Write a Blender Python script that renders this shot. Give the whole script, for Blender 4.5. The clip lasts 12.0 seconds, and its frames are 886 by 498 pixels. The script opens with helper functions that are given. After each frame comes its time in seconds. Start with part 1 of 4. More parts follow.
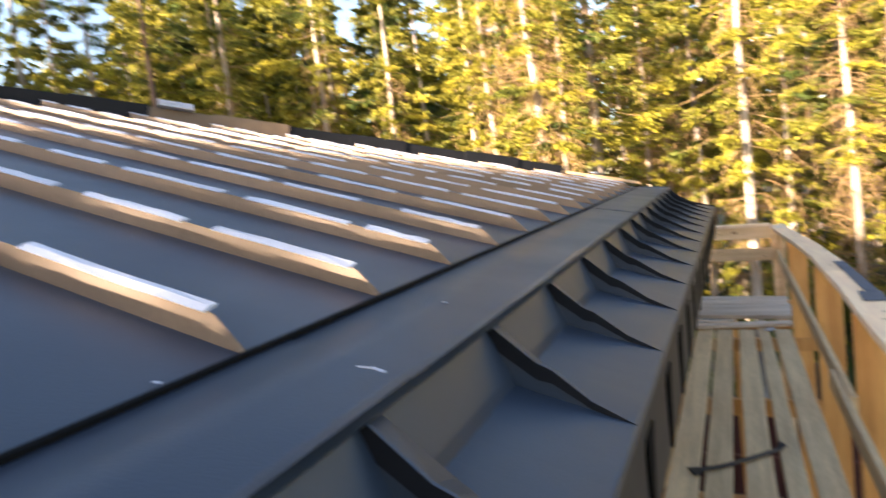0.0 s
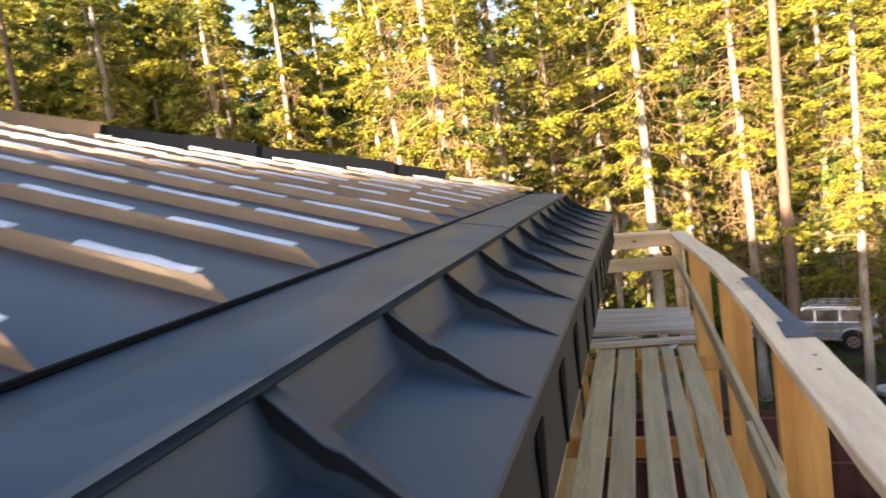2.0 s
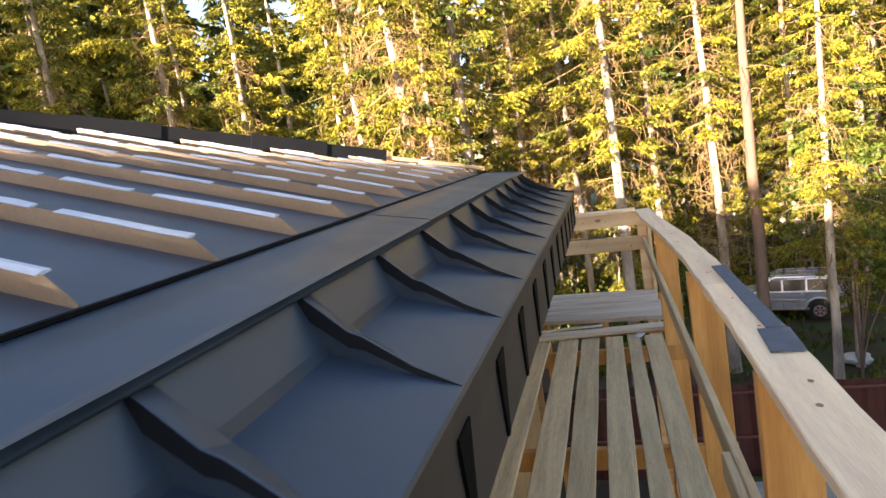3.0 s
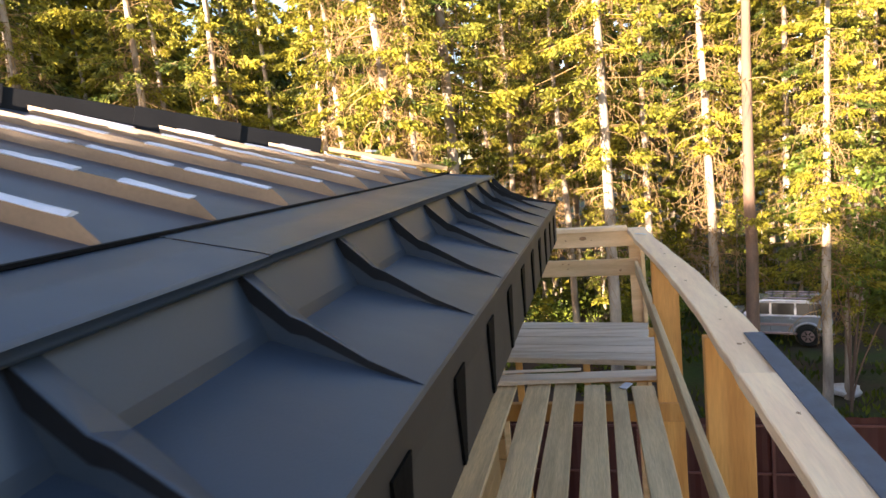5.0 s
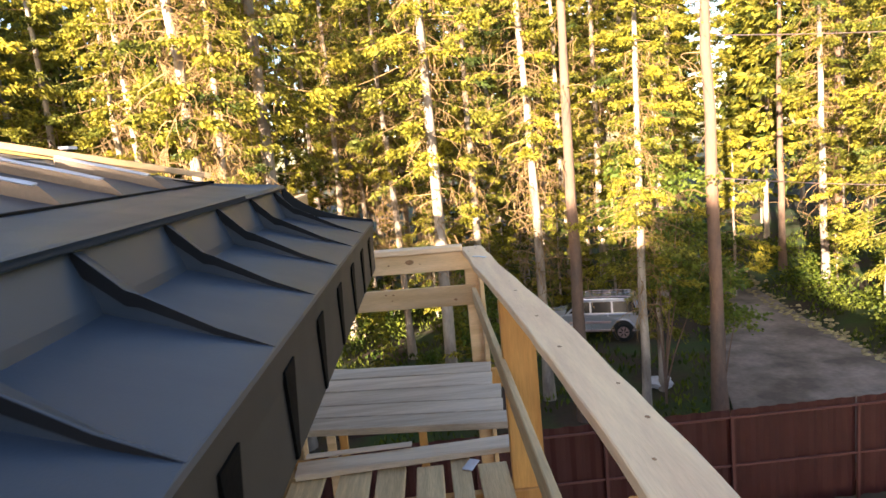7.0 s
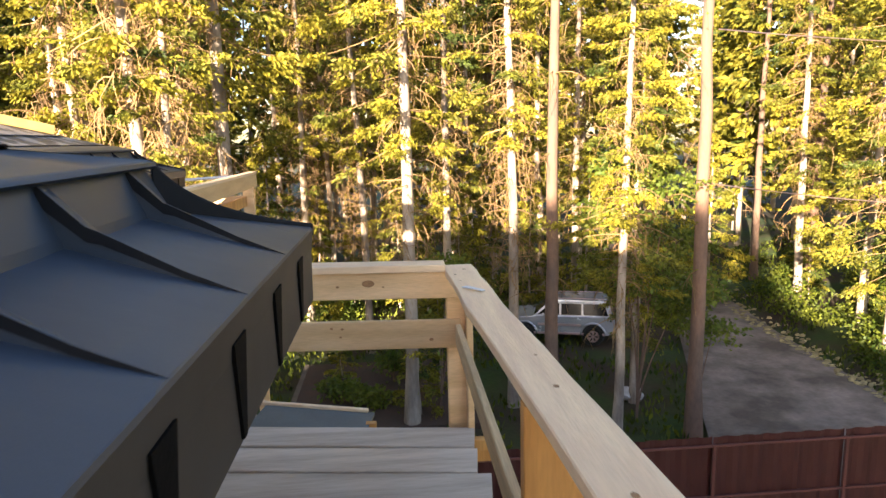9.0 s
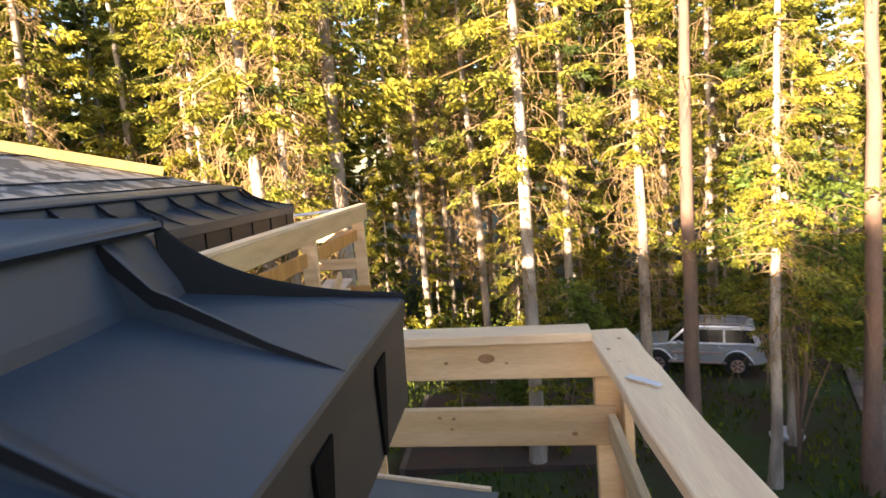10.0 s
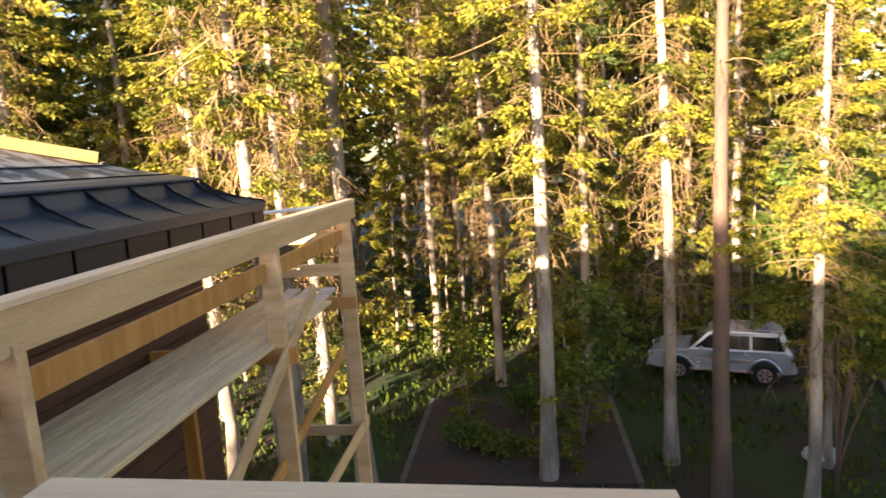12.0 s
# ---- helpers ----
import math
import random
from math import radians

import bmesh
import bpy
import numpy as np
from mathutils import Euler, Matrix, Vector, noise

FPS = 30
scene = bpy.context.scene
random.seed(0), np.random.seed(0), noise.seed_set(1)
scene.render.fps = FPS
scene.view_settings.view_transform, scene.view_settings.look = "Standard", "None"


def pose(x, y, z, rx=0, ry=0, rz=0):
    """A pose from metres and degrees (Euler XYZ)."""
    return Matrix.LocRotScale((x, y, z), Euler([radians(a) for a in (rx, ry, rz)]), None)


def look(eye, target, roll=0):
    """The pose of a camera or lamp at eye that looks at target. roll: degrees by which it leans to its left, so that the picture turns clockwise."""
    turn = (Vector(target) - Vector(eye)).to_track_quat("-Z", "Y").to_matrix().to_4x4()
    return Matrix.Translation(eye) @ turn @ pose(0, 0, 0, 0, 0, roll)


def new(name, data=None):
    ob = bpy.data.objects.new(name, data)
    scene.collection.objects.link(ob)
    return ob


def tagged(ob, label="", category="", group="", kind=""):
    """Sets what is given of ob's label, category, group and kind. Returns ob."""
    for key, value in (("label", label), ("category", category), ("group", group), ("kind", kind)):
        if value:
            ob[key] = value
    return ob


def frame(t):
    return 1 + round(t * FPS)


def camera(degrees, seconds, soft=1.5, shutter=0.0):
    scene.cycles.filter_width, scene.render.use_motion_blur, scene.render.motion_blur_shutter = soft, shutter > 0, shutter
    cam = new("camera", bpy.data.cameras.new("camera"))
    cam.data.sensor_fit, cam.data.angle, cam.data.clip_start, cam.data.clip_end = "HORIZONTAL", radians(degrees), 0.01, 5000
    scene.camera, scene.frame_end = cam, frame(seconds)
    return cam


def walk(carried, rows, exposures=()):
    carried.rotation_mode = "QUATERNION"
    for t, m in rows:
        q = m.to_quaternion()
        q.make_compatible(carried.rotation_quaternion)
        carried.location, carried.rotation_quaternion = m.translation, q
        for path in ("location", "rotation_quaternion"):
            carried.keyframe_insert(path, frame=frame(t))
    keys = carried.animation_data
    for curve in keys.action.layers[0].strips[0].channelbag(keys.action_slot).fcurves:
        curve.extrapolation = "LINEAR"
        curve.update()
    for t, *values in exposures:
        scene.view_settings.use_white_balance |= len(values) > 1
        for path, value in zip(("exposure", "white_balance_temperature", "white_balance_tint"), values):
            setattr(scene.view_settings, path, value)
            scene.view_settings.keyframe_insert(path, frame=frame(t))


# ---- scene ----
cam = camera(70.3, 12.0, soft=1.5, shutter=0.3)
PATH = [
    (0, (0.193, -0.692, 7.424), (-0.649, 1.115, 7.262), -6.6),
    (0.5, (0.231, -0.522, 7.373), (-0.209, 1.4, 7.035), -5.8),
    (1, (0.294, -0.224, 7.38), (-0.363, 1.657, 7.207), -2.5),
    (1.5, (0.308, 0.018, 7.378), (-0.464, 1.85, 7.158), -5.5),
    (2, (0.24, 0.274, 7.398), (-0.353, 2.176, 7.227), -7.4),
    (2.5, (0.281, 0.627, 7.37), (-0.125, 2.577, 7.191), -5.8),
    (3, (0.32, 0.889, 7.385), (-0.199, 2.805, 7.136), -8.9),
    (5, (0.327, 2.026, 7.347), (-0.152, 3.951, 7.091), -5.6),
    (5.5, (0.283, 2.339, 7.362), (0.073, 4.314, 7.127), -5.2),
    (6, (0.331, 2.676, 7.32), (0.251, 4.656, 7.048), -5.0),
    (6.5, (0.39, 3.055, 7.309), (0.262, 5.038, 7.079), -7.8),
    (7, (0.345, 3.348, 7.319), (0.39, 5.327, 7.03), -5.5),
    (9, (0.339, 4.79, 7.288), (0.49, 6.755, 6.948), -1.5),
    (9.5, (0.378, 5.259, 7.303), (0.322, 7.223, 6.931), -2.3),
    (10, (0.317, 5.65, 7.307), (0.1, 7.622, 7.052), -4.7),
    (10.5, (0.319, 5.998, 7.305), (-0.067, 7.948, 7.082), -5.4),
    (11, (0.369, 6.356, 7.331), (-0.144, 8.279, 7.133), -8.4),
    (11.5, (0.346, 6.686, 7.311), (0.243, 8.66, 7.009), -5.5),
    (12, (0.33, 6.96, 7.307), (0.07, 8.923, 7.023), -3.8),
]
walk(cam, [(t, look(eye, target, roll)) for t, eye, target, roll in PATH], exposures=[(0.0, 2.92, 6500, 20), (3.0, 2.88, 6500, 20), (7.0, 2.84, 6500, 20), (10.5, 2.80, 6500, 20), (12.0, 2.63, 6500, 20)])

# ---- light ----
SUN_EL, SUN_AZ = 11.2, 27.5       # degrees: height, and how far the light drifts towards +x from +y
world = bpy.data.worlds.new("sky")
scene.world = world
world.use_nodes = True
wn = world.node_tree.nodes
sky = wn.new("ShaderNodeTexSky")
sky.sky_type = 'NISHITA'
sky.sun_disc = False
sky.sun_elevation = radians(SUN_EL)
sky.sun_rotation = radians(180 + SUN_AZ)
world.node_tree.links.new(sky.outputs[0], wn["Background"].inputs[0])
wn["Background"].inputs[1].default_value = 0.075
sun = new("sun", bpy.data.lights.new("sun", 'SUN'))
sun.data.energy = 5.0
sun.data.angle = radians(0.6)
sun.data.color = (1.0, 0.82, 0.57)
_e, _a = radians(SUN_EL), radians(SUN_AZ)
sun.matrix_world = look((0, 0, 30), (math.sin(_a) * math.cos(_e), math.cos(_a) * math.cos(_e), 30 - math.sin(_e)))


# ---- materials ----
def material(name, colour, rough=0.7, metal=0.0, var=0.25, scale=8.0, fine=60.0, bump=0.15, stretch=(1, 1, 1),
             second=None, island=0.0, rand=0.0, spec=0.5, coat=0.0, translucent=0.0, mix=0.5, sharp=0.15):
    """Two scales of noise drive colour, roughness and relief; island / rand vary whole pieces."""
    m = bpy.data.materials.new(name)
    m.use_nodes = True
    n, l = m.node_tree.nodes, m.node_tree.links
    b = n["Principled BSDF"]
    b.inputs["Metallic"].default_value = metal
    b.inputs["Specular IOR Level"].default_value = spec
    b.inputs["Coat Weight"].default_value = coat
    co = n.new("ShaderNodeTexCoord")
    mp = n.new("ShaderNodeMapping")
    mp.inputs["Scale"].default_value = stretch
    l.new(co.outputs["Object"], mp.inputs[0])
    big, small = n.new("ShaderNodeTexNoise"), n.new("ShaderNodeTexNoise")
    for t, s, d in ((big, scale, 4.0), (small, fine, 3.0)):
        t.inputs["Scale"].default_value, t.inputs["Detail"].default_value = s, d
        l.new(mp.outputs[0], t.inputs["Vector"])
    ramp = n.new("ShaderNodeValToRGB")
    c2 = second or tuple(c * (1 - var) for c in colour)
    ramp.color_ramp.elements[0].position, ramp.color_ramp.elements[1].position = mix - sharp, mix + sharp
    ramp.color_ramp.elements[0].color, ramp.color_ramp.elements[1].color = (*c2, 1), (*colour, 1)
    l.new(big.outputs[0], ramp.inputs[0])
    hs = n.new("ShaderNodeHueSaturation")
    l.new(ramp.outputs[0], hs.inputs["Color"])
    val = n.new("ShaderNodeMath")
    val.operation = 'MULTIPLY_ADD'
    l.new(small.outputs[0], val.inputs[0])
    val.inputs[1].default_value, val.inputs[2].default_value = var * 1.6, 1 - var * 0.8
    last = val.outputs[0]
    if island or rand:
        src = n.new("ShaderNodeNewGeometry").outputs["Random Per Island"] if island else n.new("ShaderNodeObjectInfo").outputs["Random"]
        vary = n.new("ShaderNodeMath")
        vary.operation = 'MULTIPLY_ADD'
        l.new(src, vary.inputs[0])
        k = island or rand
        vary.inputs[1].default_value, vary.inputs[2].default_value = 2 * k, 1 - k
        mul = n.new("ShaderNodeMath")
        mul.operation = 'MULTIPLY'
        l.new(vary.outputs[0], mul.inputs[0])
        l.new(last, mul.inputs[1])
        last = mul.outputs[0]
    l.new(last, hs.inputs["Value"])
    l.new(hs.outputs[0], b.inputs["Base Color"])
    rr = n.new("ShaderNodeMath")
    rr.operation = 'MULTIPLY_ADD'
    l.new(big.outputs[0], rr.inputs[0])
    rr.inputs[1].default_value, rr.inputs[2].default_value = 0.25, rough - 0.12
    l.new(rr.outputs[0], b.inputs["Roughness"])
    if bump:
        bp = n.new("ShaderNodeBump")
        bp.inputs["Strength"].default_value, bp.inputs["Distance"].default_value = bump, 0.01
        l.new(small.outputs[0], bp.inputs["Height"])
        l.new(bp.outputs[0], b.inputs["Normal"])
    if translucent:
        tr, mx = n.new("ShaderNodeBsdfTranslucent"), n.new("ShaderNodeMixShader")
        l.new(hs.outputs[0], tr.inputs[0])
        mx.inputs[0].default_value = translucent
        l.new(b.outputs[0], mx.inputs[1])
        l.new(tr.outputs[0], mx.inputs[2])
        l.new(mx.outputs[0], n["Material Output"].inputs[0])
    return m


M_METAL = material("coated_steel", (0.027, 0.040, 0.062), 0.42, 0.0, 0.10, 3.0, 220, 0.05, spec=0.55, rand=0.08)
M_METAL_LOW = material("coated_steel_fascia", (0.046, 0.037, 0.032), 0.55, 0.0, 0.10, 3.0, 220, 0.05, spec=0.4)
M_RIB = material("bare_rib_steel", (0.22, 0.148, 0.09), 0.55, 0.0, 0.22, 5.0, 90, 0.08, rand=0.15)
M_FILM = material("pale_film", (0.57, 0.59, 0.66), 0.35, 0.0, 0.12, 9.0, 60, 0.15, rand=0.1)
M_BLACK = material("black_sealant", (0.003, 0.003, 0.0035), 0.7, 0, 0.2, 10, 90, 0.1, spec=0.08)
# Darker copy of the roof steel, for painted shade and the hip upstands.
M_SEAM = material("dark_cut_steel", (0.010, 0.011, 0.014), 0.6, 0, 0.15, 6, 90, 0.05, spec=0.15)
M_WOOD = material("fresh_pine", (0.76, 0.52, 0.29), 0.65, 0, 0.24, 4, 45, 0.25, (0.4, 3.0, 3.0), (0.60, 0.38, 0.19), rand=0.12)
M_WOOD_ALONG = material("fresh_pine_along", (0.72, 0.49, 0.25), 0.65, 0, 0.24, 4, 45, 0.25, (3.0, 0.4, 3.0), (0.60, 0.38, 0.19), rand=0.12)
M_RAIL = material("pale_pine", (0.86, 0.635, 0.39), 0.65, 0, 0.15, 5, 45, 0.3, (3.5, 0.35, 3.5), (0.74, 0.51, 0.32), rand=0.08)
M_RAIL_ACROSS = material("pale_pine_across", (0.86, 0.635, 0.39), 0.65, 0, 0.15, 5, 45, 0.3, (0.35, 3.5, 3.5), (0.74, 0.51, 0.32), rand=0.08)
M_POST = material("orange_pine", (0.62, 0.32, 0.095), 0.6, 0, 0.26, 4, 40, 0.25, (3, 3, 0.3), (0.46, 0.21, 0.055), rand=0.12)
M_DECK = material("weathered_plank", (0.74, 0.55, 0.31), 0.78, 0, 0.32, 5, 40, 0.4, (4, 0.3, 4), (0.54, 0.39, 0.22), rand=0.18)
M_GREYWOOD = material("grey_plank", (0.66, 0.54, 0.42), 0.8, 0, 0.20, 5, 40, 0.4, (0.3, 3, 3), (0.48, 0.38, 0.29), rand=0.18)
M_KNOT = material("knot_wood", (0.36, 0.18, 0.075), 0.6, 0, 0.3, 30, 120, 0.1)
M_FELT = material("roofing_felt", (0.090, 0.105, 0.132), 0.8, 0, 0.25, 20, 200, 0.4)
M_BARK = material("spruce_bark", (0.47, 0.40, 0.33), 0.9, 0, 0.35, 2.2, 22, 0.8, (1, 1, 0.3), (0.19, 0.15, 0.12))
M_BARKP = material("pine_bark", (0.21, 0.125, 0.085), 0.9, 0, 0.35, 1.6, 18, 0.8, (1, 1, 0.35), (0.11, 0.078, 0.062))
M_TWIG = material("dead_twig", (0.31, 0.20, 0.09), 0.9, 0, 0.3, 6, 60, 0.2, island=0.35)
M_LEAF = material("spruce_needles", (0.33, 0.290, 0.028), 0.6, 0, 0.34, 0.45, 14, 0, second=(0.050, 0.075, 0.013), island=0.62, translucent=0.28, spec=0.25)
M_LEAF3 = material("rowan_leaves", (0.17, 0.20, 0.025), 0.5, 0, 0.25, 1.2, 14, 0, second=(0.06, 0.11, 0.016), island=0.4, translucent=0.35, spec=0.35)
M_LEAF2 = material("bush_leaves", (0.13, 0.155, 0.016), 0.6, 0, 0.25, 1.2, 14, 0, second=(0.035, 0.066, 0.009), island=0.45, translucent=0.35, spec=0.25)
M_GROUND = material("forest_floor", (0.030, 0.060, 0.010), 0.95, 0, 0.5, 0.35, 7, 0.8, second=(0.045, 0.030, 0.018), mix=0.50, sharp=0.10)
M_ROAD = material("dirt_road", (0.27, 0.22, 0.19), 0.95, 0, 0.4, 0.8, 7, 1.0, second=(0.11, 0.086, 0.070))
M_FENCE = material("red_brown_sheet", (0.056, 0.013, 0.011), 0.5, 0, 0.2, 2, 50, 0.05, spec=0.4)
M_FENCER = material("red_brown_tube", (0.12, 0.040, 0.032), 0.5, 0, 0.2, 2, 50, 0.05)
M_SLAB = material("rusty_slab", (0.085, 0.050, 0.035), 0.95, 0, 0.35, 1.2, 20, 0.6, second=(0.055, 0.04, 0.03))
M_EDGE = material("worn_concrete", (0.15, 0.125, 0.10), 0.9, 0, 0.3, 2, 30, 0.5)
M_CONC = material("pale_concrete", (0.33, 0.31, 0.28), 0.9, 0, 0.25, 2, 40, 0.4)
M_CAR = material("silver_paint", (0.60, 0.63, 0.70), 0.22, 0.5, 0.06, 2, 90, 0.0, coat=0.6)
M_CARDARK = material("car_trim", (0.02, 0.02, 0.022), 0.5, 0, 0.2, 5, 60, 0.0)
M_GLASS = material("tinted_glass", (0.006, 0.007, 0.008), 0.12, 0, 0.05, 3, 20, 0.0, spec=0.22)
M_TYRE = material("rubber", (0.015, 0.015, 0.015), 0.85, 0, 0.2, 9, 80, 0.2)
M_RIM = material("alloy", (0.62, 0.45, 0.46), 0.35, 0.8, 0.1, 9, 80, 0)
M_LAMP = material("lamp_lens", (0.7, 0.7, 0.7), 0.15, 0.2, 0.1, 9, 80, 0)
M_MEMB = material("printed_underlay", (0.40, 0.36, 0.33), 0.5, 0, 0.35, 4.6, 30, 0.3, (1, 1.3, 1), (0.085, 0.08, 0.082), mix=0.53, sharp=0.035)
M_YELLOW = material("yellow_beam", (0.62, 0.44, 0.15), 0.6, 0, 0.18, 5, 60, 0.15)
# Darker brown than the main wall's boards, for the farther wing.
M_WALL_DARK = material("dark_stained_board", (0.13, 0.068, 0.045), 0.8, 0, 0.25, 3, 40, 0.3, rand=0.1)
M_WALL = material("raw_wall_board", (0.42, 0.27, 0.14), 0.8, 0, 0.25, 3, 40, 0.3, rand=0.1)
M_BAG = material("white_bag", (0.62, 0.63, 0.66), 0.6, 0, 0.2, 6, 40, 0.3)
M_VERGE = material("pale_stone", (0.34, 0.28, 0.14), 0.95, 0, 0.3, 2, 25, 0.5, island=0.3)
M_PANEL = material("grey_sheet", (0.115, 0.125, 0.12), 0.7, 0, 0.2, 4, 60, 0.2)


# ---- builders ----
def finish(name, bm, mat, parent=None, label="", smooth=False):
    me = bpy.data.meshes.new(name)
    bm.to_mesh(me)
    bm.free()
    for p in me.polygons:
        p.use_smooth = smooth
    me.materials.append(mat)
    ob = new(name, me)
    if parent:
        ob.parent = parent
    if label:
        ob["label"] = label
    return ob


def part(name, bm, mat, parent, label="", smooth=False):
    return finish(name, bm, mat, parent, label, smooth)


def empty(name, x, y, z, label, category, group="", kind=""):
    ob = new(name)
    ob.location = (x, y, z)
    return tagged(ob, label, category, group, kind)


def local(ob, p):
    return Vector(p) - ob.location


def beam(bm, a, b, width, thick, up=(0, 0, 1), bevel=0.004, sag=0.0, jitter=0.0, seg=1, rnd=None):
    """A sawn board from a to b; width lies across `up`, thick along it."""
    a, b, up = Vector(a), Vector(b), Vector(up)
    d = (b - a).normalized()
    side = d.cross(up).normalized()
    up = side.cross(d).normalized()
    rings = []
    rnd = rnd or random
    for i in range(seg + 1):
        f = i / seg
        c = a.lerp(b, f) + up * (-sag * 4 * f * (1 - f))
        w, t = width / 2 + rnd.uniform(-jitter, jitter), thick / 2
        bv = min(bevel, t * 0.8)
        prof = [(-w, -t + bv), (-w, t - bv), (-w + bv, t), (w - bv, t), (w, t - bv), (w, -t + bv), (w - bv, -t), (-w + bv, -t)]
        rings.append([bm.verts.new(c + side * x + up * z) for x, z in prof])
    for r, q in zip(rings, rings[1:]):
        for k in range(8):
            bm.faces.new((r[k], r[(k + 1) % 8], q[(k + 1) % 8], q[k]))
    bm.faces.new(rings[0][::-1])
    bm.faces.new(rings[-1])
    return bm


def board(name, a, b, width, thick, mat, parent, up=(0, 0, 1), label="", **kw):
    bm = bmesh.new()
    o = parent.matrix_world.translation if not parent.parent else parent.location + parent.parent.location
    o = parent.location if not parent.parent else o
    beam(bm, Vector(a) - o, Vector(b) - o, width, thick, up, **kw)
    bmesh.ops.recalc_face_normals(bm, faces=bm.faces)
    return part(name, bm, mat, parent, label)


def tube(bm, pts, radii, n=8):
    rings = []
    pts = [Vector(p) for p in pts]
    for i, p in enumerate(pts):
        d = (pts[min(i + 1, len(pts) - 1)] - pts[max(i - 1, 0)]).normalized()
        x = d.orthogonal().normalized()
        y = d.cross(x)
        rings.append([bm.verts.new(p + (x * math.cos(2 * math.pi * k / n) + y * math.sin(2 * math.pi * k / n)) * radii[i]) for k in range(n)])
    for r, q in zip(rings, rings[1:]):
        for k in range(n):
            bm.faces.new((r[k], r[(k + 1) % n], q[(k + 1) % n], q[k]))
    bm.faces.new(rings[0][::-1])
    bm.faces.new(rings[-1])


def mesh_np(name, verts, faces, mat, smooth=False):
    me = bpy.data.meshes.new(name)
    me.vertices.add(len(verts))
    me.vertices.foreach_set("co", np.asarray(verts, np.float32).ravel())
    faces = np.asarray(faces, np.int32)
    k = faces.shape[1]
    me.loops.add(faces.size)
    me.loops.foreach_set("vertex_index", faces.ravel())
    me.polygons.add(len(faces))
    me.polygons.foreach_set("loop_start", np.arange(0, faces.size, k, dtype=np.int32))
    me.polygons.foreach_set("loop_total", np.full(len(faces), k, np.int32))
    me.update(calc_edges=True)
    me.materials.append(mat)
    if smooth:
        me.polygons.foreach_set("use_smooth", np.ones(len(faces), bool))
    return me


# ---- ground ----
GROUND = -0.6


def build_ground():
    xs = np.concatenate([np.linspace(-600, -60, 10), np.linspace(-52, 52, 105), np.linspace(60, 600, 10)])
    ys = np.concatenate([np.linspace(-500, -40, 8), np.linspace(-34, 70, 105), np.linspace(80, 700, 10)])
    gx, gy = np.meshgrid(xs, ys)
    z = GROUND + 0.05 * np.sin(gx * 0.9 + 1.3 * np.sin(gy * 0.5)) * np.cos(gy * 0.8) + 0.04 * np.sin(gx * 2.1 + gy * 1.7) - 0.05
    rise = np.clip((gx - 16.5) / 8, 0, 1) * np.clip((gy - 18) / 10, 0, 1)
    z = z + 1.3 * rise
    z = z + np.clip((gy - 36) / 30, 0, 1) * 1.2
    v = np.stack([gx, gy, z], -1).reshape(-1, 3)
    nx, ny = len(xs), len(ys)
    i = (np.arange(ny - 1)[:, None] * nx + np.arange(nx - 1)[None]).ravel()
    ob = new("ground", mesh_np("ground", v, np.stack([i, i + 1, i + nx + 1, i + nx], -1), M_GROUND, True))
    tagged(ob, "mossy forest floor with grass and bare brown earth", "ground", kind="structure")
    bm = bmesh.new()
    left = [(7.0, 16.0), (9.2, 22.0), (10.3, 25.0), (12.0, 29.5), (14.2, 34.5), (15.8, 38.6), (19.5, 48), (24, 60)]
    right = [(14.4, 16.0), (14.7, 21.5), (15.0, 24.5), (15.3, 27.6), (16.1, 32.8), (17.6, 38.0), (22.5, 48), (28, 60)]
    rows = []
    for (a, b), (c, d) in zip(left, right):
        rows.append([bm.verts.new((a + (c - a) * k / 6, b + (d - b) * k / 6, GROUND + 0.07 + 0.03 * math.sin(k * 2.2 + a) + max(0, (b - 36) / 30) * 1.2)) for k in range(7)])
    for r, q in zip(rows, rows[1:]):
        for k in range(6):
            bm.faces.new((r[k], r[k + 1], q[k + 1], q[k]))
    tagged(finish("road", bm, M_ROAD, smooth=True), "grey-brown dirt track through the trees", "road", kind="structure")
    bm = bmesh.new()
    beam(bm, (-0.1, 21.1, GROUND + 0.02), (-0.1, 26.5, GROUND + 0.02), 5.6, 0.22, bevel=0.02)
    s = tagged(finish("ground_slab", bm, M_SLAB), "flat rusty brown slab lying on the grass", "slab")
    for a, b in (((2.74, 21.1), (2.74, 26.5)), ((-2.94, 21.1), (-2.94, 26.5))):
        board("edge_strip", (*a, GROUND + 0.06), (*b, GROUND + 0.06), 0.16, 0.18, M_EDGE, s, label="worn concrete edge")


build_ground()


# ---- house: walls, skirt, band, upper roof ----
HIP = 7.384            # main corner along the eave
TIP_Z = 6.95


def edge_x(s):
    return -0.259 - 0.0266 * max(s, -2.0)


def edge_z(s):
    return 7.1660 + 0.0111 * max(s, -2.0)


def inner_x(s):
    return -0.4427 - 0.0415 * max(s, -2.0)


def inner_z(s):
    return 7.2160 + 0.0103 * max(s, -2.0)


def skirt_profile(s, ex=edge_x, ez=edge_z):
    """Offsets inward and heights from the drip edge to the underside of the band, at s along the eave."""
    e, z = -ex(s), ez(s)
    base = e - 0.035
    return [(0.0, TIP_Z), (0.004, TIP_Z + 0.004), (base * 0.5, TIP_Z + base * 0.150 + 0.004), (base, TIP_Z + base * 0.32),
            (base + 0.006, TIP_Z + base * 0.32 + 0.022), (e + 0.020, z - 0.017)]


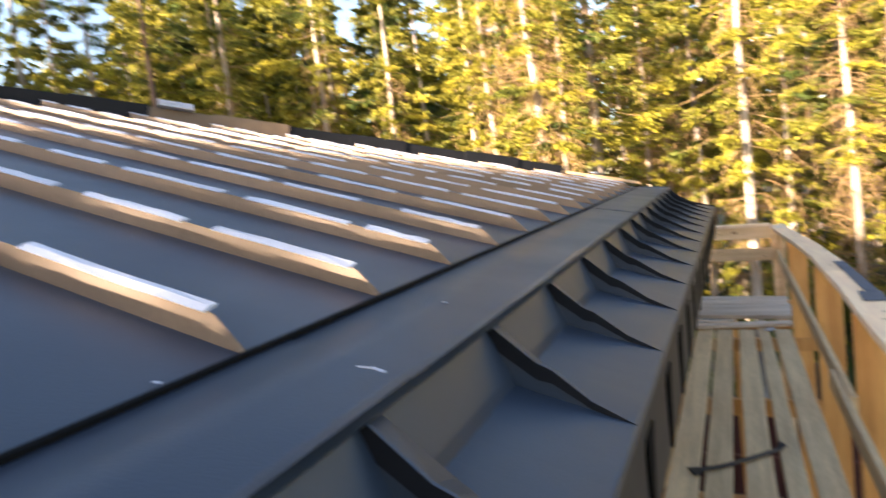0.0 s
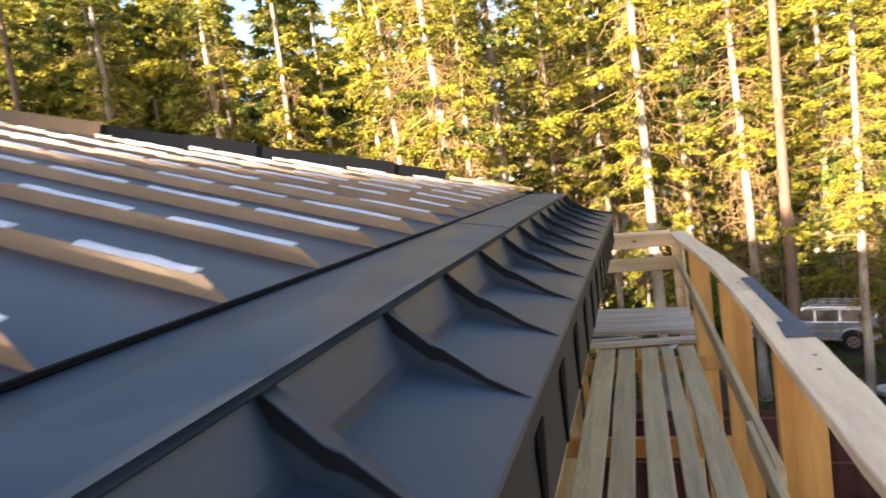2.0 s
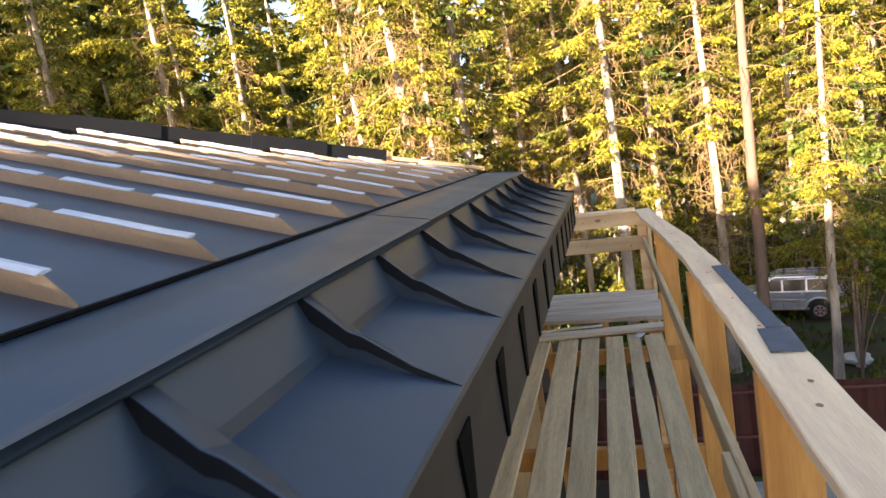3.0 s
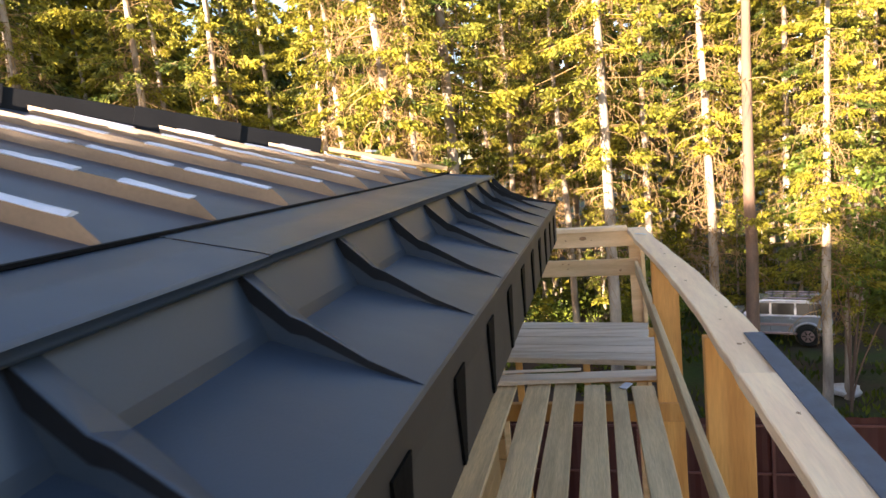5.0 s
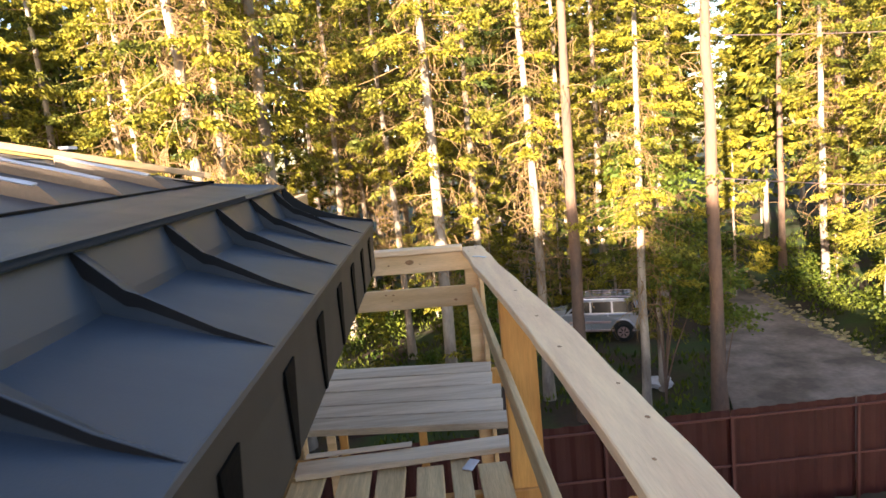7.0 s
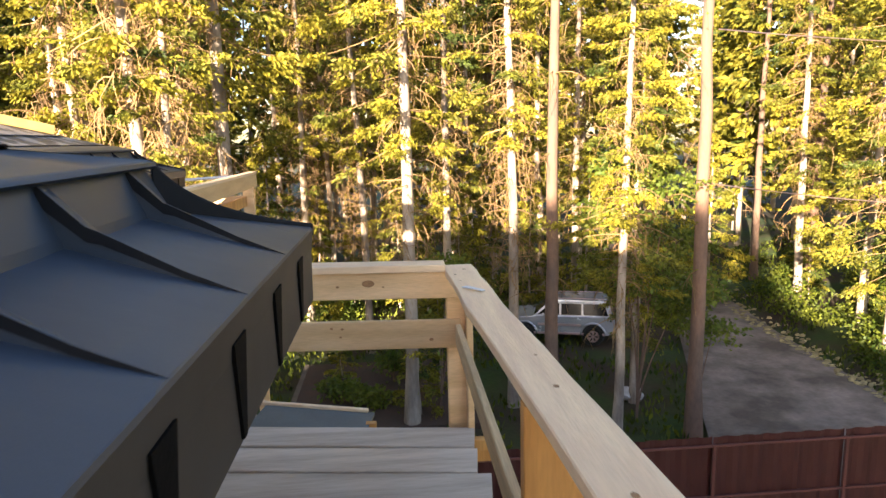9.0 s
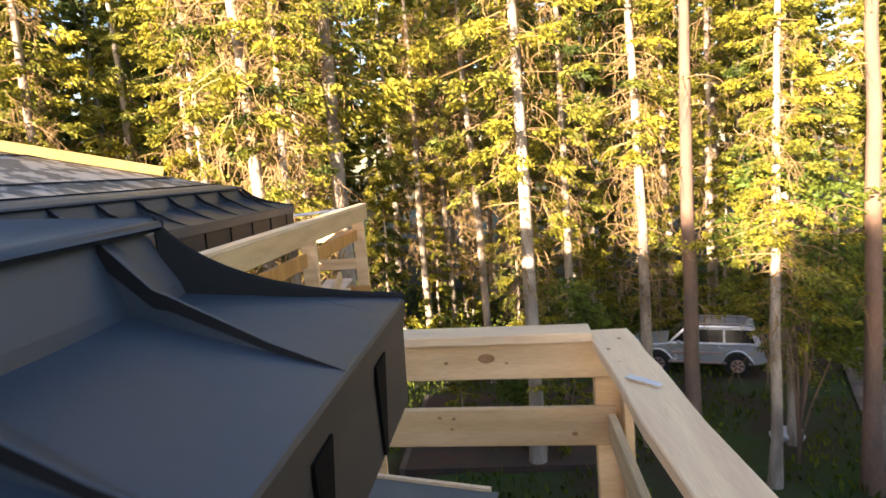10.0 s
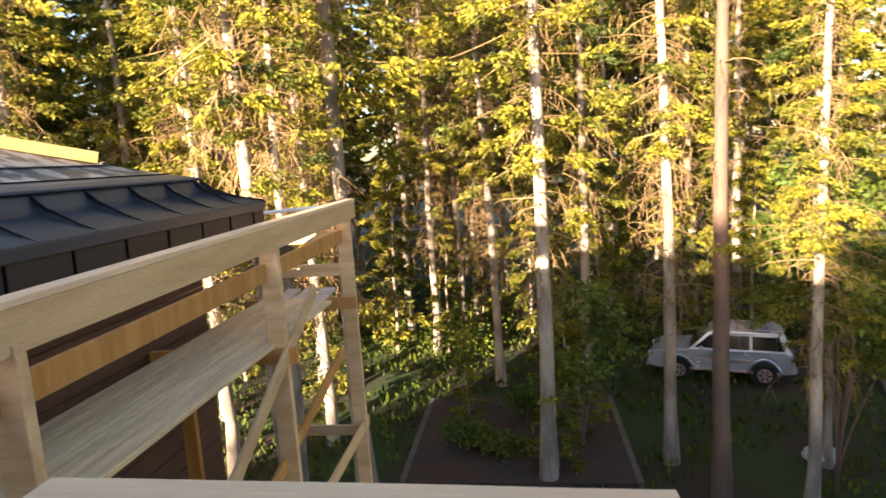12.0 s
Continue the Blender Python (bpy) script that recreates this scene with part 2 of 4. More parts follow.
def rib_profile(s, ex=edge_x, ez=edge_z):
    e, z = -ex(s), ez(s)
    base = e - 0.035
    top = [(0.002, TIP_Z + 0.003), (base * 0.35, TIP_Z + base * 0.35 * 0.30 + 0.021), (e - 0.115, TIP_Z + base * 0.32 + 0.032),
           (e - 0.085, TIP_Z + base * 0.32 + 0.046), (e + 0.012, z - 0.016)]
    return top


def build_skirt(name, put_at, ribs, first, hip, label, ex=edge_x, ez=edge_z, start_cut=False, farther=False, slots=None):
    """One run of eave: pans, standing ribs, fascia with folded seams. put_at(o, s, z) gives the place."""
    root = empty(name, *put_at(0, ribs[len(ribs) // 2], TIP_Z), label, "roof edge")

    def lim(s, o):
        s = min(s, hip - o)
        return max(s, first + o) if start_cut else s
    stops = [first] + ribs + [hip]
    for a, b in zip(stops, stops[1:]):
        bm = bmesh.new()
        cols = []
        for j in range(7):
            s = a + (b - a) * j / 6
            belly = -0.004 * math.sin(math.pi * j / 6)
            cols.append([bm.verts.new(local(root, put_at(o, lim(s, o), z + (belly if 0 < k < 4 else 0)))) for k, (o, z) in enumerate(skirt_profile(s, ex, ez))])
        for c, d in zip(cols, cols[1:]):
            for k in range(5):
                bm.faces.new((c[k], d[k], d[k + 1], c[k + 1]))
        bmesh.ops.remove_doubles(bm, verts=bm.verts, dist=0.0005)
        bmesh.ops.recalc_face_normals(bm, faces=bm.faces)
        for f in bm.faces:
            if f.normal.z < 0:
                f.normal_flip()
        part("pan", bm, M_METAL, root)
    for s in ribs:
        bm = bmesh.new()
        low, top = skirt_profile(s, ex, ez), rib_profile(s, ex, ez)
        low = [low[0], low[2], low[3], low[4], low[5]]
        sides = []
        for dw in (-0.004, 0.004):
            lo = [bm.verts.new(local(root, put_at(o, s + dw, z - 0.002))) for o, z in low]
            hi = [bm.verts.new(local(root, put_at(o, s + dw * 0.8, z))) for o, z in top]
            sides.append((lo, hi))
            for k in range(4):
                bm.faces.new((lo[k], lo[k + 1], hi[k + 1], hi[k]))
        (l0, h0), (l1, h1) = sides
        for k in range(4):
            bm.faces.new((h0[k], h0[k + 1], h1[k + 1], h1[k]))
        # folded lip that leans along the run
        lean = (0.035, 0.060, 0.066, 0.050)
        lip = [bm.verts.new(local(root, put_at(o, s + w2, z - d))) for (o, z), w2, d in zip(top[1:], lean, (0.019, 0.026, 0.024, 0.012))]
        bm.faces.new((h1[0], h1[1], lip[0]))
        for k in range(3):
            bm.faces.new((h1[k + 1], h1[k + 2], lip[k + 1], lip[k]))
        bmesh.ops.recalc_face_normals(bm, faces=bm.faces)
        part("rib", bm, M_METAL, root)
        # Dark strip paints the shade on the rib's side towards -s.
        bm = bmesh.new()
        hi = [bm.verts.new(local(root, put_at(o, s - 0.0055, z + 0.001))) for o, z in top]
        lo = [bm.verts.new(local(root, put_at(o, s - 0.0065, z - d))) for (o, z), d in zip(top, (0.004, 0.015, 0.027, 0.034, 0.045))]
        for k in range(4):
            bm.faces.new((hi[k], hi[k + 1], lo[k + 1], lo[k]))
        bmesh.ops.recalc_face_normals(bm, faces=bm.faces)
        part("seam_edge", bm, M_SEAM, root, "dark strip painting the shaded side of the rib")
    # fascia: drip fold, upper smooth strip, recessed panels with folded seams
    bm = bmesh.new()
    prof = [(0.0, TIP_Z), (-0.006, TIP_Z - 0.006), (-0.004, TIP_Z - 0.02), (0.006, TIP_Z - 0.10), (0.010, TIP_Z - 0.30), (0.05, TIP_Z - 0.305), (0.66, TIP_Z - 0.345)]
    rows = [[bm.verts.new(local(root, put_at(o, lim(s, o), z))) for o, z in prof] for s in (first, hip)]
    for k in range(len(prof) - 1):
        bm.faces.new((rows[0][k], rows[1][k], rows[1][k + 1], rows[0][k + 1]))
    bmesh.ops.recalc_face_normals(bm, faces=bm.faces)
    part("fascia", bm, M_METAL_LOW, root, "brown-grey folded fascia")
    # Solid black wedges paint the dark inside openings; farther wing gets thin seams.
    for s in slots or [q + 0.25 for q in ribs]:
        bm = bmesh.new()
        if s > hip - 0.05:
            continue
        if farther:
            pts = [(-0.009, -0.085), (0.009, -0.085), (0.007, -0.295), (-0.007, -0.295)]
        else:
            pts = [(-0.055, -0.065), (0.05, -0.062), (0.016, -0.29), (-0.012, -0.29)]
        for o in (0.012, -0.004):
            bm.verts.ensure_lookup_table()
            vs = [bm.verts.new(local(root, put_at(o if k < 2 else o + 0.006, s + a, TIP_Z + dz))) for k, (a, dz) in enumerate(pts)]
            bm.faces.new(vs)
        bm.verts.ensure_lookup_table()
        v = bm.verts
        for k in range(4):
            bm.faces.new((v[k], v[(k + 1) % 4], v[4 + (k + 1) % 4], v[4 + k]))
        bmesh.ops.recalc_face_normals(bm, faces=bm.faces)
        part("seam_slot", bm, M_BLACK, root, "black piece painting the dark of a fascia slot")
    if farther:
        bm = bmesh.new()
        beam(bm, local(root, put_at(-0.004, first, TIP_Z - 0.045)), local(root, put_at(-0.004, hip, TIP_Z - 0.045)), 0.012, 0.075, bevel=0.003)
        part("fascia_strip", bm, M_METAL, root, "smooth strip along the drip edge")
    return root


RIBS = [round(6.746 - 0.52 * k, 3) for k in range(37)][::-1]
main_at = lambda o, s, z: (-o, s, z)
end_at = lambda o, s, z: (-(HIP - s), HIP - o, z)
FX, FS, FDZ = -2.3, 13.12, 0.05
far_at = lambda o, s, z: (FX - o, s, z + FDZ)
flat_ex = lambda s: -0.43
flat_ez = lambda s: 7.222


def build_hip_seam(parent, at, hip, ex, ez):
    """Thin upright seam down the corner: one smooth curve from the band's corner to the drip tip."""
    bm = bmesh.new()
    e, z = -ex(hip - 0.45), ez(hip - 0.45)
    base = e - 0.035
    a, b, c = (0.0, TIP_Z + 0.010), (base * 0.90, TIP_Z + base * 0.26), (e + 0.004, z + 0.004)
    rows = []
    for k in range(17):
        t = k / 16
        o, zz = (a[i] * (1 - t) ** 2 + 2 * b[i] * t * (1 - t) + c[i] * t * t for i in (0, 1))
        floor_z = TIP_Z + min(o, base) * 0.30 - 0.03
        q = []
        for d, hz in ((0.010, min(floor_z, zz - 0.02)), (0.006, zz), (0.004, zz + 0.008), (-0.005, zz + 0.008), (-0.008, zz), (-0.010, min(floor_z, zz - 0.02))):
            x, y, zq = at(o, hip - o, hz)
            q.append(bm.verts.new(local(parent, (x - d * 0.7, y + d * 0.7, zq))))
        rows.append(q)
    for r, q in zip(rows, rows[1:]):
        for k in range(5):
            bm.faces.new((r[k], q[k], q[k + 1], r[k + 1]))
    bm.faces.new(rows[0])
    bm.faces.new(rows[-1][::-1])
    bmesh.ops.recalc_face_normals(bm, faces=bm.faces)
    # Shade-dark steel puts the seam's shadow side into its colour.
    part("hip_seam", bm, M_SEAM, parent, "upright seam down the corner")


main_skirt = build_skirt("eave_skirt", main_at, RIBS, -13.0, HIP, "dark grey steel eave skirt with standing ribs", slots=[7.02 - 0.455 * k for k in range(40)][::-1])
end_ex, end_ez = (lambda s: -0.446), (lambda s: 7.2445)
end_skirt = build_skirt("eave_skirt", end_at, [HIP - 0.64 - 0.52 * k for k in range(5)][::-1], HIP - 3.4, HIP, "dark grey steel eave skirt round the roof corner", end_ex, end_ez)
far_skirt = build_skirt("eave_skirt", far_at, [round(12.1 - 0.508 * k, 3) for k in range(9)][::-1] + [12.6], 7.45, FS, "dark grey steel eave skirt of the farther wing", flat_ex, flat_ez, farther=True)

build_hip_seam(main_skirt, main_at, HIP, edge_x, edge_z)
build_hip_seam(far_skirt, far_at, FS, flat_ex, flat_ez)


def build_band(name, put_at, first, hip, ex, ez, ix, iz, label, cuts, cut45=True):
    """Flat flashing band over the skirt: rolled outer lip, black sealant line at its inner edge."""
    root = empty(name, *put_at(-ex(first), first, ez(first)), label, "flashing")
    stops = [first] + cuts + [hip]
    for a, b in zip(stops, stops[1:]):
        bm = bmesh.new()
        cols = []
        n = max(2, int((b - a) / 0.4))
        for j in range(n + 1):
            s = a + (b - a) * j / n
            e, i, ze, zi = -ex(s), -ix(s), ez(s), iz(s)
            prof = [(e + 0.022, ze - 0.022), (e - 0.006, ze - 0.021), (e - 0.013, ze - 0.013), (e - 0.011, ze - 0.001), (e + 0.008, ze + 0.005), ((e + i) / 2, (ze + zi) / 2 + 0.004), (i + 0.015, zi + 0.008), (i + 0.02, zi + 0.001)]
            dz = 0.002 * ((stops.index(a)) % 2)
            cols.append([bm.verts.new(local(root, put_at(o, min(s, hip - o) if cut45 else s, z + dz))) for o, z in prof])
        for c, d in zip(cols, cols[1:]):
            for k in range(7):
                bm.faces.new((c[k], d[k], d[k + 1], c[k + 1]))
        bmesh.ops.remove_doubles(bm, verts=bm.verts, dist=0.0004)
        bmesh.ops.recalc_face_normals(bm, faces=bm.faces)
        for f in bm.faces:
            if f.normal.z < -0.2:
                f.normal_flip()
        part("flashing_strip", bm, M_METAL, root, smooth=True)
    bm = bmesh.new()
    n = 16
    pts = []
    for j in range(n + 1):
        s = first + (hip + ix(hip) - first) * j / n
        pts.append(local(root, put_at(-ix(s) + 0.022, s, iz(s) + 0.012)))
    tube(bm, pts, [0.0075] * len(pts), 6)
    part("sealant_line", bm, M_BLACK, root, "black sealant line")
    return root


build_band("flashing_band", main_at, -13.0, HIP, edge_x, edge_z, inner_x, inner_z, "wide dark grey flashing along the roof edge", [-9.0, -5.0, -2.0, 0.1, 3.2, 6.05])
end_ix, end_iz = (lambda s: -0.72), (lambda s: 7.2900)
build_band("flashing_band", end_at, HIP - 3.4, HIP, end_ex, end_ez, end_ix, end_iz, "dark grey flashing round the roof corner", [])
build_band("flashing_band", far_at, 7.45, FS, flat_ex, flat_ez, lambda s: -0.61, lambda s: 7.27, "dark grey flashing of the farther wing", [9.6])

SLOPE = 0.305
RIDGE_X = -5.2


def roof_z(x, y):
    return inner_z(y) + SLOPE * (inner_x(y) - x)


def hip_x(y):
    return max(RIDGE_X, y - HIP)


def build_upper():
    root = empty("standing_seam_roof", -2.5, 2.0, 7.6, "dark grey steel roof with unfolded upright seams", "roof")
    rnd = random.Random(5)
    # Run behind y = -4 is unseen, lengthened so the roof blocks the sun.
    ys = [0.88 + 0.433 * k for k in range(-31, 13)]
    ends = [-13.0] + ys + [6.5]
    for a, b in zip(ends, ends[1:]):
        bm = bmesh.new()
        lo = [bm.verts.new(local(root, (inner_x(y) - 0.004, y, inner_z(y)))) for y in (a, b)]
        n = 6
        prev = lo
        for j in range(1, n + 1):
            f = j / n
            cur = []
            for y in (a, b):
                x = inner_x(y) + (min(hip_x(y), inner_x(y) - 0.02) - inner_x(y)) * f
                cur.append(bm.verts.new(local(root, (x, y, roof_z(x, y) + rnd.uniform(-0.002, 0.002)))))
            bm.faces.new((prev[0], cur[0], cur[1], prev[1]))
            prev = cur
        bmesh.ops.recalc_face_normals(bm, faces=bm.faces)
        for f in bm.faces:
            if f.normal.z < 0:
                f.normal_flip()
        part("roof_panel", bm, M_METAL, root)
    for y in ys:
        x0, x1 = inner_x(y) - 0.03 - rnd.uniform(0, 0.02), hip_x(y) + 0.12
        if x0 - x1 < 0.25:
            continue
        bm = bmesh.new()
        n = max(4, int((x0 - x1) / 0.12))
        rows = []
        for j in range(n + 1):
            x = x0 + (x1 - x0) * j / n if j != 1 else x0 - 0.055
            z = roof_z(x, y)
            wav = 0.0015 * math.sin(j * 0.9 + y * 5)
            h = 0.046 if j else 0.006
            hx = x if j else x
            rows.append([bm.verts.new(local(root, p)) for p in ((x, y - 0.002, z - 0.002), (hx, y + wav, z + h * 0.6 + (0.0 if j else 0.0)), (hx, y + wav * 1.5 + 0.002, z + h), (x, y + 0.006, z - 0.002))])
        for r, q in zip(rows, rows[1:]):
            for k in range(3):
                bm.faces.new((r[k], q[k], q[k + 1], r[k + 1]))
        bmesh.ops.recalc_face_normals(bm, faces=bm.faces)
        rib = part("roof_rib", bm, M_RIB, root, "upright unfolded seam")
        # pale top flange in short lengths
        x = x0 - 0.07
        while x > x1 + 0.1:
            ln = rnd.uniform(0.18, 0.46)
            e = max(x - ln, x1)
            bm = bmesh.new()
            m = 5
            rr = []
            for j in range(m + 1):
                xx = x + (e - x) * j / m
                z = roof_z(xx, y) + 0.047 + rnd.uniform(-0.0012, 0.0012)
                w = 0.030 + rnd.uniform(-0.0015, 0.0015)
                rr.append([bm.verts.new(local(root, p)) for p in ((xx, y - 0.003, z - 0.002), (xx, y + w * 0.5, z + 0.003 + rnd.uniform(-0.002, 0.003)), (xx, y + w, z + 0.004 + rnd.uniform(-0.002, 0.002)), (xx, y + w, z + 0.001), (xx, y + 0.002, z - 0.006))])
            for r, q in zip(rr, rr[1:]):
                for k in range(5):
                    bm.faces.new((r[k], q[k], q[(k + 1) % 5], r[(k + 1) % 5]))
            bm.faces.new(rr[0])
            bm.faces.new(rr[-1][::-1])
            bmesh.ops.recalc_face_normals(bm, faces=bm.faces)
            ob = part("seam_flange", bm, M_FILM, root, "pale folded seam edge")
            x = e - rnd.uniform(0.04, 0.20)
    # the roof's other faces, closed
    bm = bmesh.new()
    rz = roof_z(RIDGE_X, 2.0)
    P = lambda x, y, z: bm.verts.new(local(root, (x, y, z)))
    a, b, c = P(-0.72, HIP - 0.72, 7.287), P(RIDGE_X, HIP + RIDGE_X, rz), P(RIDGE_X * 2 + 0.75, HIP - 0.75, 7.25)
    d, e = P(RIDGE_X, -13.0, rz), P(RIDGE_X * 2 + 0.75, -13.0, 7.25)
    bm.faces.new((a, b, c))
    bm.faces.new((b, d, e, c))
    part("roof_back", bm, M_METAL, root)
    # hip upstands
    x = -1.42
    k = 0
    while x > -5.1:
        ln = 0.52 + 0.05 * (k % 3)
        bm = bmesh.new()
        y = x + HIP
        x2 = max(x - ln * 0.72, -5.15)
        y2 = x2 + HIP
        hgt = 0.125 + 0.012 * (k % 2)
        off = 0.01 * (k % 2)
        z1, z2 = roof_z(x, y - 0.02), roof_z(x2, y2 - 0.02)
        beam(bm, local(root, (x + off, y - off, z1 + hgt / 2 - 0.01)), local(root, (x2 + off, y2 - off, z2 + hgt / 2 - 0.01)), 0.012, hgt, bevel=0.002)
        bmesh.ops.recalc_face_normals(bm, faces=bm.faces)
        # Pieces 5 and 6 are tan as painted sunlight; the rest are dark sheet.
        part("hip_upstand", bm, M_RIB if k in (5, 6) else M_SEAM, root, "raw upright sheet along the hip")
        x = x2 + 0.01
        k += 1
    # top edge of the ridge, dark
    bm = bmesh.new()
    beam(bm, local(root, (RIDGE_X, HIP + RIDGE_X, rz + 0.02)), local(root, (RIDGE_X, -13.0, rz + 0.02)), 0.18, 0.05)
    part("ridge_board", bm, M_BLACK, root, "dark ridge covering")
    return root


build_upper()


def build_hip_clutter():
    h = empty("lath_stack", -1.05, 6.33, 7.36, "short pine laths lying over the hip beside the roof corner", "lath")
    for k, (a, b) in enumerate((((-0.86, 6.38, 7.385), (-1.42, 6.02, 7.55)), ((-0.95, 6.52, 7.385), (-1.46, 6.10, 7.555)), ((-0.72, 6.60, 7.335), (-1.02, 6.50, 7.415)))):
        board("lath", a, b, 0.045, 0.03, M_WOOD, h)
    t = empty("paper_tag", -1.09, 6.05, 7.40, "small white paper tag on a lath", "tag")
    board("sheet", (-1.07, 6.02, 7.50), (-1.13, 6.06, 7.505), 0.04, 0.012, M_FILM, t)
    b = empty("sheet_bundle", -4.02, 3.35, 8.40, "pale bundle of folded sheets on the ridge end", "bundle")
    for k in range(3):
        board("sheet", (-3.93, 3.45, 8.405 + 0.02 * k), (-4.12, 3.26, 8.465 + 0.02 * k), 0.16 - 0.03 * k, 0.018, M_FILM, b, bevel=0.012)


build_hip_clutter()


def band_z(x, y):
    """Height of the flashing band at a place."""
    f = (edge_x(y) - x) / (edge_x(y) - inner_x(y))
    return edge_z(y) + (inner_z(y) - edge_z(y)) * f


def build_scuffs():
    root = empty("paint_scuff", -0.327, 0.077, band_z(-0.327, 0.077) + 0.006, "small white paint scuff on the dark flashing", "scuff")
    x0, y0 = -0.327, 0.077
    for k, (dx, dy, ex, ey, w) in enumerate(((0, 0, 0.022, 0.012, 0.005), (0.018, 0.012, 0.040, 0.010, 0.007), (-0.16, -0.22, -0.152, -0.215, 0.006), (0.10, -0.35, 0.106, -0.342, 0.005), (-0.05, 0.42, -0.042, 0.428, 0.005))):
        a, b = (x0 + dx, y0 + dy), (x0 + ex, y0 + ey)
        board("mark", (*a, band_z(*a) + 0.006), (*b, band_z(*b) + 0.006), w, 0.002, M_FILM, root, bevel=0.0005)


build_scuffs()


def build_walls():
    w = empty("wall_main", -5.2, 1.0, 3.0, "raw boarded house wall under the eave", "wall", kind="structure")
    z = GROUND
    i = 0
    while z < 6.62:
        h = 0.19
        board("wall_board", (-0.60, -13.0, z + h / 2), (-0.60, 6.9, z + h / 2), 0.04, h - 0.008, M_WALL, w, bevel=0.006)
        board("wall_board", (-0.52, 6.92, z + h / 2), (-9.9, 6.92, z + h / 2), 0.04, h - 0.008, M_WALL, w, bevel=0.006)
        z += h
    z = GROUND
    while z < 6.62:
        board("wall_board", (-9.92, -13.0, z + 0.095), (-9.92, 12.6, z + 0.095), 0.04, 0.182, M_WALL, w, bevel=0.006)
        board("wall_board", (-0.52, -13.02, z + 0.095), (-9.9, -13.02, z + 0.095), 0.04, 0.182, M_WALL, w, bevel=0.006)
        z += 0.19
    v = empty("wall_far_wing", -3.0, 10.0, 3.0, "dark boarded wall of the farther wing", "wall", kind="structure")
    z = GROUND
    while z < 6.5:
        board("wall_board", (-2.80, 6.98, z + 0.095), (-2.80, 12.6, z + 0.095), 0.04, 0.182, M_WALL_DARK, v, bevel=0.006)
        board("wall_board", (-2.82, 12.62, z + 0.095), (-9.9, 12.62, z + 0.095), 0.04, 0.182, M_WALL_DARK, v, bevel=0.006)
        z += 0.19


build_walls()


def build_far_roof():
    root = empty("underlay_roof", -5.0, 10.0, 7.6, "farther wing's roof covered with printed grey underlay", "roof")
    bm = bmesh.new()
    zi = 7.27 + FDZ
    x0, y1 = FX - 0.61, FS - 0.61
    rx = -6.6
    rz = zi + 0.335 * (x0 - rx)
    P = lambda x, y, z: bm.verts.new(local(root, (x, y, z)))
    v = [P(x0, 7.2, zi), P(x0, y1, zi), P(rx, y1 + rx - x0, rz), P(rx, 6.0, rz), P(2 * rx - x0, y1, zi), P(2 * rx - x0, 6.0, zi)]
    bm.faces.new((v[0], v[1], v[2], v[3]))
    bm.faces.new((v[1], v[4], v[2]))
    bm.faces.new((v[2], v[4], v[5], v[3]))
    bmesh.ops.recalc_face_normals(bm, faces=bm.faces)
    part("underlay", bm, M_MEMB, root)
    for k in range(3):
        d = 0.35 + 0.9 * k
        board("lap_edge", (x0 - d, 7.2, zi + 0.335 * d + 0.006), (x0 - d, y1 - d, zi + 0.335 * d + 0.006), 0.05, 0.008, M_FELT, root, bevel=0.002, label="dark lap of the underlay")
    b = empty("hip_beam", -3.3, 12.1, 7.2, "bright yellow pine beam along the farther hip", "beam")
    a = Vector((x0 - 0.42, y1 - 0.42, zi + 0.335 * 0.42 + 0.05))
    c = Vector((rx, y1 + rx - x0, rz + 0.05))
    board("timber", a, c, 0.09, 0.10, M_YELLOW, b)


build_far_roof()


# ---- near scaffold ----
def knots(parent, a, b, n, seed, normal, half):
    """Small brown knots set just proud of a board's face."""
    rnd = random.Random(seed)
    a, b, nv = Vector(a), Vector(b), Vector(normal)
    side = (b - a).normalized().cross(nv)
    for _ in range(n):
        c = a.lerp(b, rnd.uniform(0.04, 0.96)) + side * rnd.uniform(-half, half)
        bm = bmesh.new()
        r = rnd.uniform(0.004, 0.010)
        d = (b - a).normalized()
        vs = [bm.verts.new(local(parent, c + nv * 0.0012 + d * r * 1.4 * math.cos(t * math.pi / 5) + side * r * math.sin(t * math.pi / 5))) for t in range(10)]
        bm.faces.new(vs)
        bmesh.ops.recalc_face_normals(bm, faces=bm.faces)
        ob = part("knot", bm, M_KNOT, parent, "dark knot")


